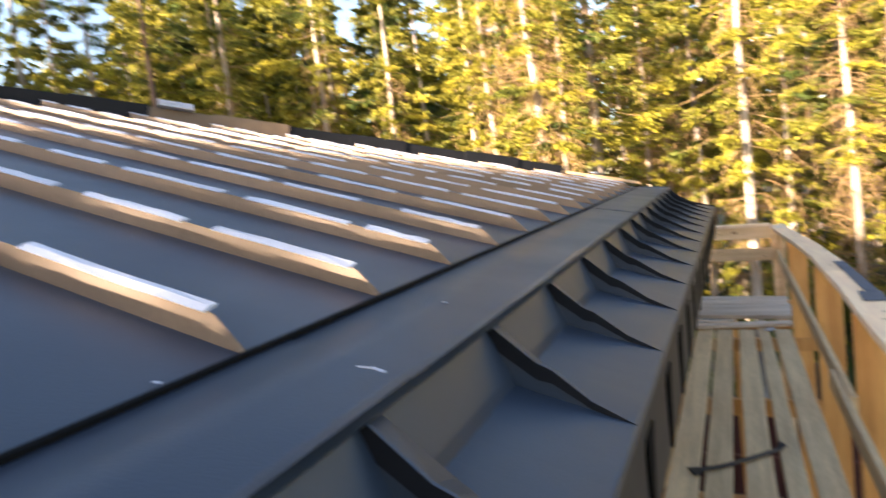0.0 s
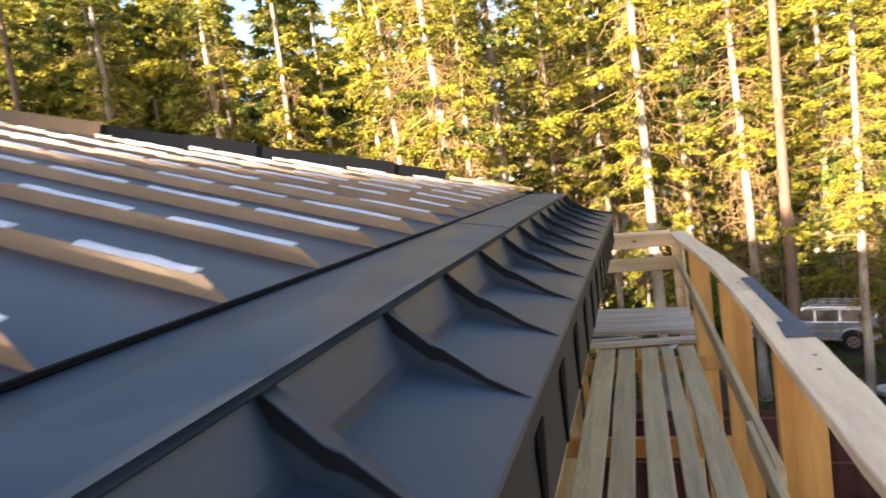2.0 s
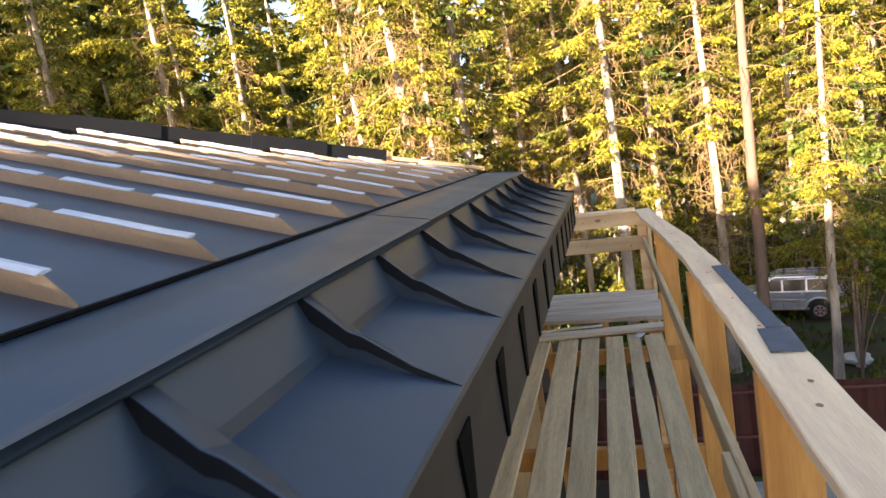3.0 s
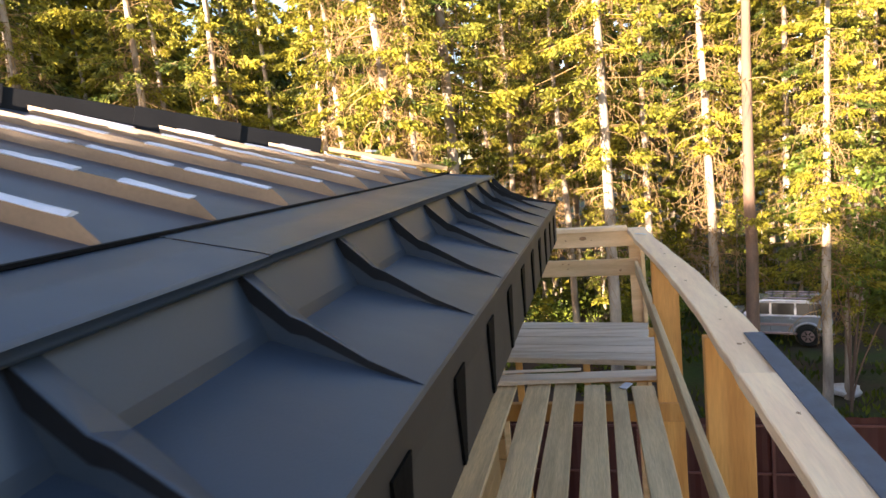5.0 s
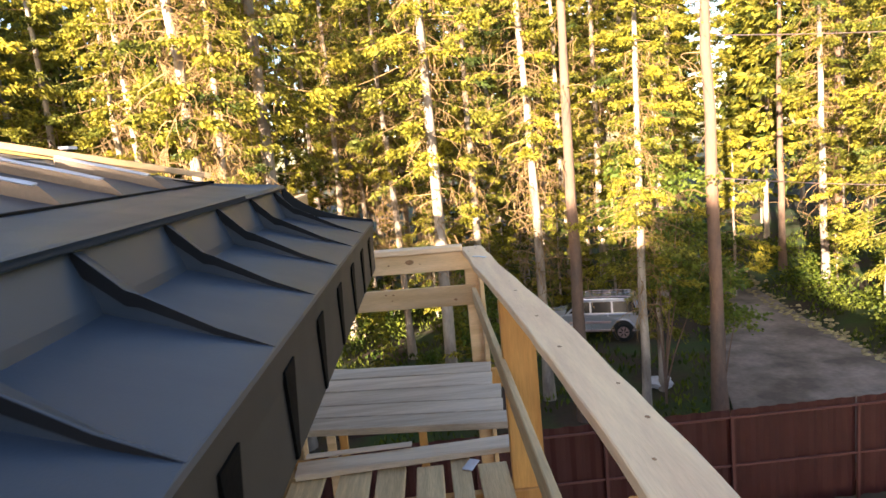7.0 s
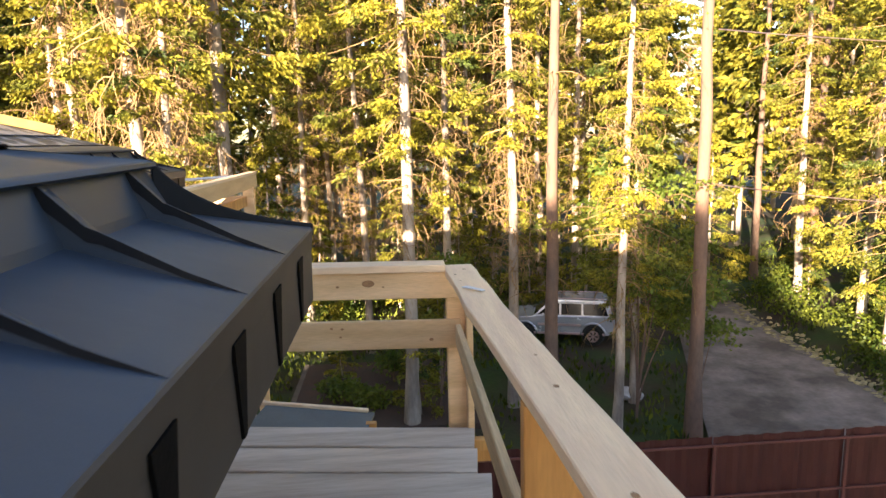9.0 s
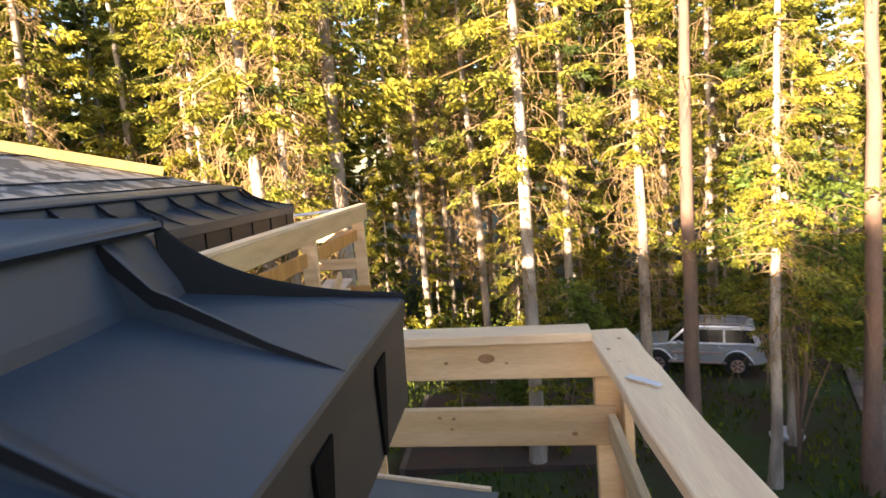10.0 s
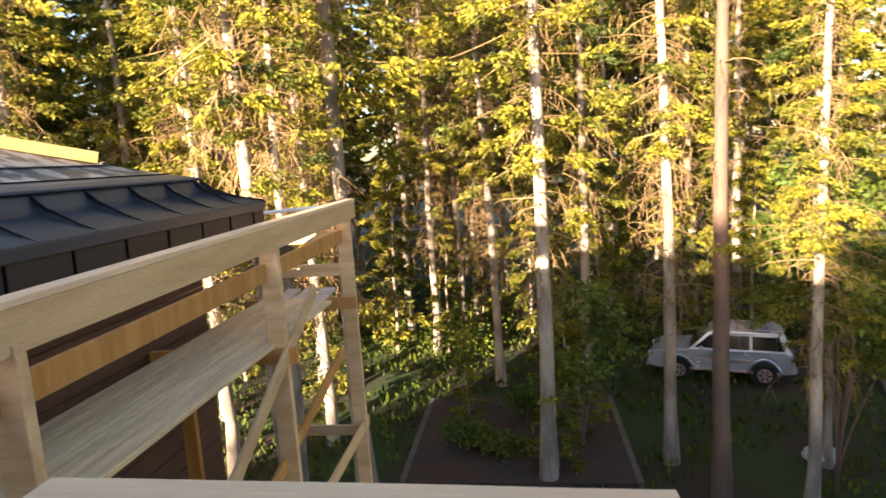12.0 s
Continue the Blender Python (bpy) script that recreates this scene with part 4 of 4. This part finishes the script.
def build_verge():
    # clods in dry-grass colour stand for the dry grass along the track's far edge
    rng = random.Random(31)
    V, F = [], []
    for k in range(420):
        y = rng.uniform(18.5, 39)
        x = 14.3 + 0.06 * (y - 19) + max(0, y - 30) * 0.17 + abs(rng.gauss(0, 0.55))
        a = rng.uniform(0.03, 0.10)
        z = GROUND + 0.05 + 1.3 * min(1, max(0, (x - 16.5) / 8)) * min(1, max(0, (y - 18) / 10))
        turn = rng.uniform(0, 6.28)
        b = len(V)
        for lev, rad in ((-0.25, 1.0), (0.35, 0.95), (0.75, 0.5)):
            for q in range(6):
                w = a * rad * rng.uniform(0.75, 1.25)
                V.append((x + w * 1.4 * math.cos(turn + q * 1.047), y + w * math.sin(turn + q * 1.047), z + a * lev * rng.uniform(0.85, 1.15)))
        for lev in (0, 6):
            for q in range(6):
                F.append((b + lev + q, b + lev + (q + 1) % 6, b + lev + 6 + (q + 1) % 6, b + lev + 6 + q))
        F += [(b + 12, b + 13, b + 14, b + 15), (b + 12, b + 15, b + 16, b + 17)]
    ob = new("verge_stones", mesh_np("verge_stones", V, F, M_VERGE))
    tagged(ob, "pale dry-grass clods along the track's edge", "stones", kind="stuff")


build_verge()


# ---- trees ----
def leaf_quads(rng, centres, dirs, length, width, droop):
    """Small bent rhombs: one for every centre, long axis near dirs."""
    n = len(centres)
    d = dirs + rng.normal(0, 0.55, (n, 3))
    d[:, 2] -= droop
    d /= np.linalg.norm(d, axis=1, keepdims=True)
    r = rng.normal(0, 1, (n, 3))
    r[:, 2] *= 0.45
    s = np.cross(d, r)
    s /= np.linalg.norm(s, axis=1, keepdims=True) + 1e-9
    ln = (length * rng.uniform(0.6, 1.3, n))[:, None]
    wd = (width * rng.uniform(0.6, 1.3, n))[:, None]
    v = np.stack([centres, centres + d * ln * 0.45 + s * wd, centres + d * ln, centres + d * ln * 0.5 - s * wd], 1)
    return v.reshape(-1, 3)


def tube_np(pts, radii, sides):
    pts = np.asarray(pts, float)
    t = np.gradient(pts, axis=0)
    t /= np.linalg.norm(t, axis=1, keepdims=True) + 1e-9
    ref = np.where(np.abs(t[:, 2:3]) > 0.8, [[1.0, 0, 0]], [[0, 0, 1.0]])
    u = np.cross(t, ref)
    u /= np.linalg.norm(u, axis=1, keepdims=True) + 1e-9
    w = np.cross(t, u)
    a = np.arange(sides) * 2 * np.pi / sides
    v = pts[:, None] + (u[:, None] * np.cos(a)[None, :, None] + w[:, None] * np.sin(a)[None, :, None]) * np.asarray(radii)[:, None, None]
    n = len(pts)
    i = (np.arange(n - 1)[:, None] * sides + np.arange(sides)[None])
    j = (np.arange(n - 1)[:, None] * sides + (np.arange(sides)[None] + 1) % sides)
    return v.reshape(-1, 3), np.stack([i, j, j + sides, i + sides], -1).reshape(-1, 4)


def tree_arrays(seed, height, radius, live_from, spread, leaves, dead, pine=False, leaf=0.20, sides=10, limbs=True):
    """Trunk, dead twigs and needle sprays of one conifer, as arrays."""
    rng = np.random.default_rng(seed)
    z = np.linspace(0, height, 14)
    bend = np.cumsum(rng.normal(0, 0.035, (14, 2)), 0)
    pts = np.c_[bend - bend[0], z]
    rad = radius * (1 - z / height) ** 0.75 + 0.012
    rad[0] *= 1.35
    trunk = tube_np(pts, rad, sides)
    centre = lambda h: np.array([np.interp(h, z, pts[:, 0]), np.interp(h, z, pts[:, 1]), h])
    tv, tf, lv = [], [], []
    off = 0

    def twig(p, r, s=3):
        nonlocal off
        v, f = tube_np(p, r, s)
        tv.append(v)
        tf.append(f + off)
        off += len(v)
    for _ in range(dead):
        h = rng.uniform(3.9, live_from + (height - live_from) * 0.55)
        a = rng.uniform(0, 2 * np.pi)
        ln = rng.uniform(0.5, 2.0)
        steps = 8
        d = np.array([np.cos(a), np.sin(a), rng.uniform(-0.1, 0.6)])
        p = [centre(h)]
        turn = rng.normal(0, 0.25)
        fall = rng.uniform(0.06, 0.34)
        for q in range(steps - 1):
            c, sn = np.cos(turn), np.sin(turn)
            d = np.array([d[0] * c - d[1] * sn, d[0] * sn + d[1] * c, d[2] - fall]) + rng.normal(0, 0.13, 3)
            d /= np.linalg.norm(d)
            p.append(p[-1] + d * ln / steps)
        p = np.array(p)
        k = np.linspace(0, 1, steps)
        twig(p, (0.013 * (1 - k) + 0.0045) * rng.uniform(0.7, 1.4))
        for _s in range(4):
            m = rng.integers(2, steps)
            d2 = rng.normal(0, 1, 3) * (0.2, 0.2, 0.1) + (0, 0, -0.3)
            e = d2 * (0.5, 0.5, 1.3) + rng.normal(0, 0.12, 3)
            q = np.array([p[m], p[m] + d2 * 0.6, p[m] + d2 * 0.6 + e * 0.7])
            twig(q, np.array([0.009, 0.008, 0.004]))
    nb = max(12, int((height - live_from) * (6.0 if not pine else 3.5)))
    per = max(6, leaves // nb)
    for b in range(nb):
        f = (b + rng.uniform(0, 1)) / nb
        h = live_from + (height - live_from) * f
        a = b * 2.4 + rng.uniform(-0.8, 0.8)
        ln = spread * (1 - 0.8 * f ** 1.3) * rng.uniform(0.35, 1.2) * (0.65 + 0.35 * min(1, f * 6))
        k = np.linspace(0, 1, 7)
        sag, hook = rng.uniform(0.05, 0.6), rng.uniform(0.1, 0.5)
        ang = a + rng.normal(0, 0.25) * k
        p = np.c_[np.cos(ang) * ln * k, np.sin(ang) * ln * k, (-sag * k + hook * sag * k ** 3) * ln] + centre(h)
        if limbs:
            twig(p, 0.014 * (1 - k) + 0.004)
        shoots = int(rng.integers(5, 11))
        cnt = max(3, int(per * rng.uniform(0.6, 1.4) / shoots))
        for _s in range(shoots):
            t = rng.beta(2.0, 1.1)
            o = np.array([np.interp(t, k, p[:, i]) for i in range(3)])
            sd = rng.choice((-1.0, 1.0))
            aa = a + sd * rng.uniform(0.3, 1.3)
            sl = rng.uniform(0.2, 0.62) * (1.15 - 0.5 * t) * min(1.0, 0.5 + ln / 3)
            dr = np.array([np.cos(aa), np.sin(aa), -rng.uniform(0.05, 0.75) + (0.5 if pine else 0)])
            u = rng.uniform(0, 1, cnt)
            c = o + dr * (sl * u)[:, None] + rng.normal(0, 1, (cnt, 3)) * (0.075, 0.075, 0.035)
            c[:, 2] -= 0.18 * sl * u ** 2
            lv.append(leaf_quads(rng, c, np.tile(dr, (cnt, 1)), leaf, leaf * 0.21, 0.3))
    lv = np.concatenate(lv)
    lf = np.arange(len(lv)).reshape(-1, 4)
    return trunk, (np.concatenate(tv), np.concatenate(tf)), (lv, lf)


TREE_KINDS = {}


def tree_kind(key, **kw):
    bark = kw.pop("bark", M_BARK)
    trunk, twigs, crown = tree_arrays(**kw)
    TREE_KINDS[key] = (mesh_np("trunk", *trunk, bark, True), mesh_np("branchwork", *twigs, M_TWIG), mesh_np("crown", *crown, M_LEAF))


tree_kind("spruce_a", seed=1, height=21, radius=0.17, live_from=7.4, spread=2.7, leaves=23925, dead=93, leaf=0.125)
tree_kind("spruce_b", seed=2, height=19, radius=0.15, live_from=5.2, spread=2.4, leaves=23925, dead=93, leaf=0.125)
tree_kind("spruce_c", seed=3, height=16, radius=0.13, live_from=2.6, spread=2.3, leaves=22475, dead=42, leaf=0.125)
tree_kind("spruce_d", seed=4, height=20, radius=0.15, live_from=7.8, spread=2.2, leaves=18850, dead=178, leaf=0.125)
tree_kind("pine", seed=5, height=22, radius=0.19, live_from=12.0, spread=2.4, leaves=7000, dead=18, pine=True, bark=M_BARKP, leaf=0.16)
tree_kind("young", seed=6, height=8.5, radius=0.07, live_from=1.0, spread=1.9, leaves=6000, dead=8, leaf=0.22)


def plant(key, x, y, turn=0.0, size=1.0, lean=(0, 0), label="", group="forest trees"):
    ob = new("pine_tree" if key == "pine" else "spruce_tree")
    ob.matrix_basis = Matrix.Translation((x, y, GROUND - 0.08)) @ Euler((radians(lean[0]), radians(lean[1]), radians(turn))).to_matrix().to_4x4() @ Matrix.Scale(size, 4)
    tagged(ob, label or ("tall pine with reddish bare trunk" if key == "pine" else "tall spruce with dead lower branches and sunlit needles"), "tree", group)
    for me in TREE_KINDS[key]:
        p = new(me.name, me)
        p.parent = ob
        if me.name != "trunk":
            p["kind"] = "stuff"
    return ob


NEAR_TREES = [
    ("spruce_a", 0.63, 21.4, 20, 1.05), ("spruce_d", 3.72, 22.4, 80, 1.0), ("pine", 4.42, 20.74, 140, 0.95), ("spruce_b", 5.98, 20.0, 33, 0.82),
    ("pine", 8.0, 19.8, 10, 1.0), ("spruce_d", -4.84, 18.8, 60, 1.15), ("spruce_d", -4.52, 18.95, 200, 0.85), ("spruce_a", -3.72, 20.85, 260, 1.2), ("spruce_d", -5.43, 23.6, 20, 0.95),
    ("spruce_d", -0.72, 28.1, 90, 0.95), ("spruce_d", -3.45, 31.8, 310, 1.0), ("spruce_d", -2.45, 33.2, 45, 0.9), ("spruce_a", -14.9, 21.8, 250, 1.1),
    ("spruce_b", -10.6, 19.4, 120, 1.0), ("spruce_d", -7.46, 21.57, 10, 1.0), ("spruce_c", -9.6, 25.5, 40, 1.2), ("spruce_d", -6.9, 27.5, 77, 1.1),
    ("spruce_c", -13.0, 27.0, 160, 1.25), ("spruce_c", 7.3, 22.2, 230, 0.75), ("spruce_b", 2.4, 29.8, 300, 1.1), ("spruce_c", 1.2, 33.0, 15, 1.2),
    ("spruce_c", 3.8, 34.0, 95, 1.2), ("spruce_a", 10.8, 31.0, 200, 1.1), ("spruce_b", 8.6, 33.0, 20, 1.15), ("spruce_c", 7.6, 35.5, 50, 1.3),
    ("spruce_c", 17.0, 24.2, 20, 1.15), ("spruce_c", 18.4, 27.2, 150, 1.2), ("spruce_c", 22.8, 25.0, 70, 1.1), ("spruce_b", 18.6, 31.5, 140, 1.1), ("spruce_d", 20.4, 25.5, 200, 1.1), ("pine", 20.2, 33.0, 0, 1.0),
    ("spruce_c", 21.5, 28.0, 260, 1.3), ("spruce_b", 23.0, 37.0, 310, 1.2), ("spruce_a", -18.5, 20.0, 10, 1.1), ("spruce_b", -22.0, 23.0, 80, 1.1),
    ("spruce_c", -17.5, 26.5, 120, 1.3), ("pine", -20.0, 17.5, 40, 1.0), ("spruce_c", -24.5, 17.0, 75, 1.2), ("spruce_b", -26.5, 20.0, 15, 1.2),
    ("spruce_c", -4.9, 34.0, 222, 1.2), ("spruce_c", -8.5, 32.0, 130, 1.3), ("spruce_b", 0.2, 37.0, 20, 1.2), ("spruce_c", 13.5, 36.5, 70, 1.2),
    ("spruce_b", 19.0, 44.0, 10, 1.1), ("pine", 18.9, 35.5, 90, 0.95), ("spruce_c", -12.5, 33.0, 290, 1.3), ("spruce_c", 10.5, 38.5, 190, 1.3),
]
for key, x, y, turn, size in NEAR_TREES:
    rr = random.Random(int(x * 100 + y))
    plant(key, x, y, turn, size, (rr.uniform(-0.4, 0.4), rr.uniform(-0.5, 0.5)))
for x, y, turn, size in ((1.6, 23.6, 0, 0.42), (3.2, 31.5, 50, 0.6), (9.3, 31.8, 90, 0.5), (-1.6, 25.0, 130, 0.35), (6.4, 32.8, 200, 0.7), (11.2, 27.0, 20, 0.45), (0.9, 21.9, 70, 0.5),
                         (18.9, 27.5, 10, 0.4), (19.2, 31.5, 70, 0.5), (21.0, 34.5, 120, 0.6), (20.0, 24.0, 170, 0.4), (-6.0, 25.0, 0, 0.7), (-10.5, 29.0, 60, 0.9), *[(-15.5 + 1.75 * k + 0.7 * math.sin(k * 3.1), 33.5 + 2.2 * math.sin(k * 1.7), 40 * k, 0.75 + 0.2 * math.sin(k * 2.3)) for k in range(18)]):
    plant("young", x, y, turn, size, label="young spruce bush with dense green needles", group="young spruces")


def woods(name, spots, label, seed, leaves=2500, leaf=0.42, kinds=3, live=(3.5, 6.0, 8.0)):
    """Many simpler conifers joined into one mesh for each material."""
    base = [tree_arrays(seed + k, (18, 20, 17)[k % 3], 0.16, live[k % 3], 2.4, leaves, 9, leaf=leaf, sides=5, limbs=False) for k in range(kinds)]
    root = empty(name, 0, 0, GROUND, label, "woods", kind="stuff")
    rng = np.random.default_rng(seed)
    for slot, (nm, mat) in enumerate((("trunks", M_BARK), ("limbs", M_TWIG), ("crowns", M_LEAF))):
        V, F, off = [], [], 0
        r2 = np.random.default_rng(seed + 9)
        for x, y, s in spots:
            k = int(r2.integers(0, kinds))
            a = r2.uniform(0, 6.28)
            v, f = base[k][slot]
            c, sn = np.cos(a), np.sin(a)
            V.append(np.c_[(v[:, 0] * c - v[:, 1] * sn) * s + x, (v[:, 0] * sn + v[:, 1] * c) * s + y, v[:, 2] * s])
            F.append(f + off)
            off += len(v)
        ob = new(nm, mesh_np(nm, np.concatenate(V), np.concatenate(F), mat))
        ob.parent = root
        ob["kind"] = "stuff"
    return root


rw = random.Random(77)
spots = []
for row in range(6):
    y0 = 38 + row * 5.5
    n = 17 + row * 2
    for k in range(n):
        spots.append(((k - n / 2 + rw.uniform(-0.4, 0.4)) * (4.1 + 0.25 * row) + 1, y0 + rw.uniform(-2, 2), rw.uniform(1.0, 1.5)))
spots = [(x, y, s) for x, y, s in spots if not (abs(x - (17.0 + (y - 38) * 0.45)) < 2.2 and y < 55)]
woods("far_woods", spots, "dense sunlit spruce wood behind the clearing", 100, leaf=0.5)
left = [(-27 - 4.0 * (k % 4) - rw.uniform(0, 3), -6 + k * 1.25 + rw.uniform(-1, 1), rw.uniform(0.95, 1.35)) for k in range(38)]
left += [(-20 - 1.35 * k + rw.uniform(-1, 1), 27 + 0.4 * k + rw.uniform(-2, 2), rw.uniform(1.0, 1.3)) for k in range(18)]
left += [(29 + 5 * (k % 3) + rw.uniform(0, 3), 4 + k * 1.9 + rw.uniform(-1, 1), rw.uniform(0.8, 1.2)) for k in range(22)]
left += [(-23 - 1.6 * k + rw.uniform(-1, 1), 34 + 0.3 * k + rw.uniform(-2, 2), rw.uniform(1.3, 1.6)) for k in range(14)]
woods("side_woods", left, "dense spruce wood at the sides of the clearing", 200, leaves=2200, leaf=0.42)
# Unseen rows behind the house, sized to shade roof, walkway and trunk feet.
back = [(-31 + k * 0.72 + rw.uniform(-0.4, 0.4), -24 + rw.uniform(-2.5, 2.5), rw.uniform(0.58, 0.64) if k < 4 else rw.uniform(0.66, 0.72) if k < 13 else rw.uniform(0.71, 0.79)) for k in range(28)]
back += [(-24 + k * 1.35 + rw.uniform(-0.4, 0.4), -27 + rw.uniform(-1, 1), rw.uniform(0.84, 0.93)) for k in range(9)]
woods("back_woods", back, "unseen lower spruce wood behind the house, added for shade", 300, leaves=2600, leaf=0.6, live=(1.0, 1.5, 2.0))
# Unseen high crowns, added to darken the wood beyond the track.
woods("back_pines", [(-5.0 + 1.25 * k, -27 + 1.5 * math.sin(k * 2.1), 1.35) for k in range(7)], "unseen tall bare-stemmed conifers, added to shade the right-hand wood", 400, leaves=3600, leaf=0.6, live=(9.5, 10.0, 10.5))


def build_rowan(x, y, clumps, seed, label):
    """A thin broadleaf sapling: a few stems, each ending in a loose clump of leaves."""
    root = empty("rowan_sapling", x, y, GROUND, label, "sapling", "rowan saplings")
    rng = np.random.default_rng(seed)
    lv = []
    for dx, dy, h, rad in clumps:
        k = np.linspace(0, 1, 8)[:, None]
        p = np.c_[k ** 2 * dx, k ** 2 * dy, k * h] + np.c_[0.12 * np.sin(k * 3), 0.10 * np.sin(k * 4 + seed), 0 * k] * k
        v, f = tube_np(p, 0.028 * (1 - k[:, 0]) + 0.006, 5)
        stem = new("stem", mesh_np("stem", v, f, M_BARKP, True))
        stem.parent = root
        for _ in range(int(10 + 14 * rad)):
            u = rng.normal(0, 1, 3)
            u /= np.linalg.norm(u)
            c = np.array([dx, dy, h]) + u * (1.0, 1.0, 0.75) * rad * rng.uniform(0.25, 1.0)
            m = 34
            out = np.tile(u * (1, 1, 0.3), (m, 1))
            lv.append(leaf_quads(rng, c + rng.normal(0, 1, (m, 3)) * (0.20, 0.20, 0.07), out, 0.15, 0.045, 0.25))
    lv = np.concatenate(lv)
    crown = new("leaves", mesh_np("leaves", lv, np.arange(len(lv)).reshape(-1, 4), M_LEAF3))
    crown.parent = root
    crown["kind"] = "stuff"


build_rowan(6.9, 20.9, [(-0.5, 0.1, 7.4, 1.1), (0.6, -0.2, 6.6, 1.1), (-0.9, 0.2, 5.6, 1.0), (0.9, 0.3, 5.0, 1.0), (0.1, -0.4, 4.2, 0.9), (1.2, 0.0, 3.6, 0.7)], 3, "tall leafy rowan sapling beside a spruce trunk")
build_rowan(1.5, 22.2, [(0.2, 0.0, 4.3, 0.75), (0.7, 0.2, 3.4, 0.8), (-0.1, -0.2, 2.6, 0.6)], 5, "leafy green rowan sapling at the slab's edge")
build_rowan(0.1, 24.6, [(0.0, 0.0, 0.9, 0.55), (0.4, 0.2, 0.6, 0.4)], 7, "low leafy rowan shoot growing over the slab")
build_rowan(-1.6, 23.2, [(0.0, 0.0, 0.6, 0.4), (0.5, -0.4, 0.5, 0.4), (1.2, -0.7, 0.5, 0.4)], 9, "low leafy rowan shoot growing over the slab")
build_rowan(9.0, 21.6, [(0.0, 0.0, 3.6, 0.8), (-0.8, -0.2, 3.0, 0.8), (0.5, 0.1, 2.3, 0.6)], 11, "leafy green rowan sapling beside the track")


def build_undergrowth():
    rng = np.random.default_rng(8)
    n = 26000
    x = rng.uniform(-16, 30, n)
    y = rng.uniform(17.5, 44, n)
    patch = np.sin(x * 0.8 + np.sin(y)) * np.cos(y * 0.6 + 0.7 * np.sin(x * 0.5))
    road = (x > 9.0 + (y - 22) * 0.40) & (x < 14.7 + np.clip(y - 23, 0, 99) * 0.17)
    slab = (np.abs(x + 0.1) < 2.95) & (y > 20.8) & (y < 26.7)
    keep = (patch > -0.25) & ~road & ~slab
    x, y = x[keep], y[keep]
    z = np.full(len(x), GROUND) + 1.3 * np.clip((x - 16.5) / 8, 0, 1) * np.clip((y - 18) / 10, 0, 1) + np.clip((y - 36) / 30, 0, 1) * 1.2
    c = np.c_[x, y, z + rng.uniform(0, 0.06, len(x))]
    up = np.tile([0.0, 0.0, 1.4], (len(x), 1))
    v = leaf_quads(rng, c, up, 0.26, 0.05, -0.3)
    ob = new("undergrowth", mesh_np("undergrowth", v, np.arange(len(v)).reshape(-1, 4), M_LEAF2))
    tagged(ob, "low green grass and bilberry undergrowth", "undergrowth", kind="stuff")
    # leafy thickets along the bank
    spots = [(15.6 + 0.16 * k * 0.4 + rng.uniform(0, 4.5), 20 + k * 0.4 + rng.uniform(-1, 1), rng.uniform(0.5, 1.0)) for k in range(46)] + [(rng.uniform(-14, 12), rng.uniform(31, 37), rng.uniform(0.6, 1.2)) for _ in range(34)]
    V = []
    for sx, sy, r in spots:
        m = int(380 * r)
        d = rng.normal(0, 1, (m, 3))
        d /= np.linalg.norm(d, axis=1, keepdims=True)
        rad = rng.uniform(0.35, 1.0, m)[:, None] * (1 + 0.3 * np.sin(d[:, :1] * 5 + sx) + 0.25 * np.sin(d[:, 1:2] * 7))
        gz = GROUND + 1.3 * np.clip((sx - 16.5) / 8, 0, 1) * np.clip((sy - 18) / 10, 0, 1) + np.clip((sy - 36) / 30, 0, 1) * 1.2
        c = d * rad * r * (1.1, 1.1, 0.8) + (sx, sy, gz + 0.55 * r)
        c[:, 2] = np.maximum(c[:, 2], gz)
        V.append(leaf_quads(rng, c, d, 0.15, 0.05, 0.1))
    v = np.concatenate(V)
    ob = new("thicket", mesh_np("thicket", v, np.arange(len(v)).reshape(-1, 4), M_LEAF2))
    tagged(ob, "leafy green thickets along the bank and wood edge", "bushes", kind="stuff")


build_undergrowth()
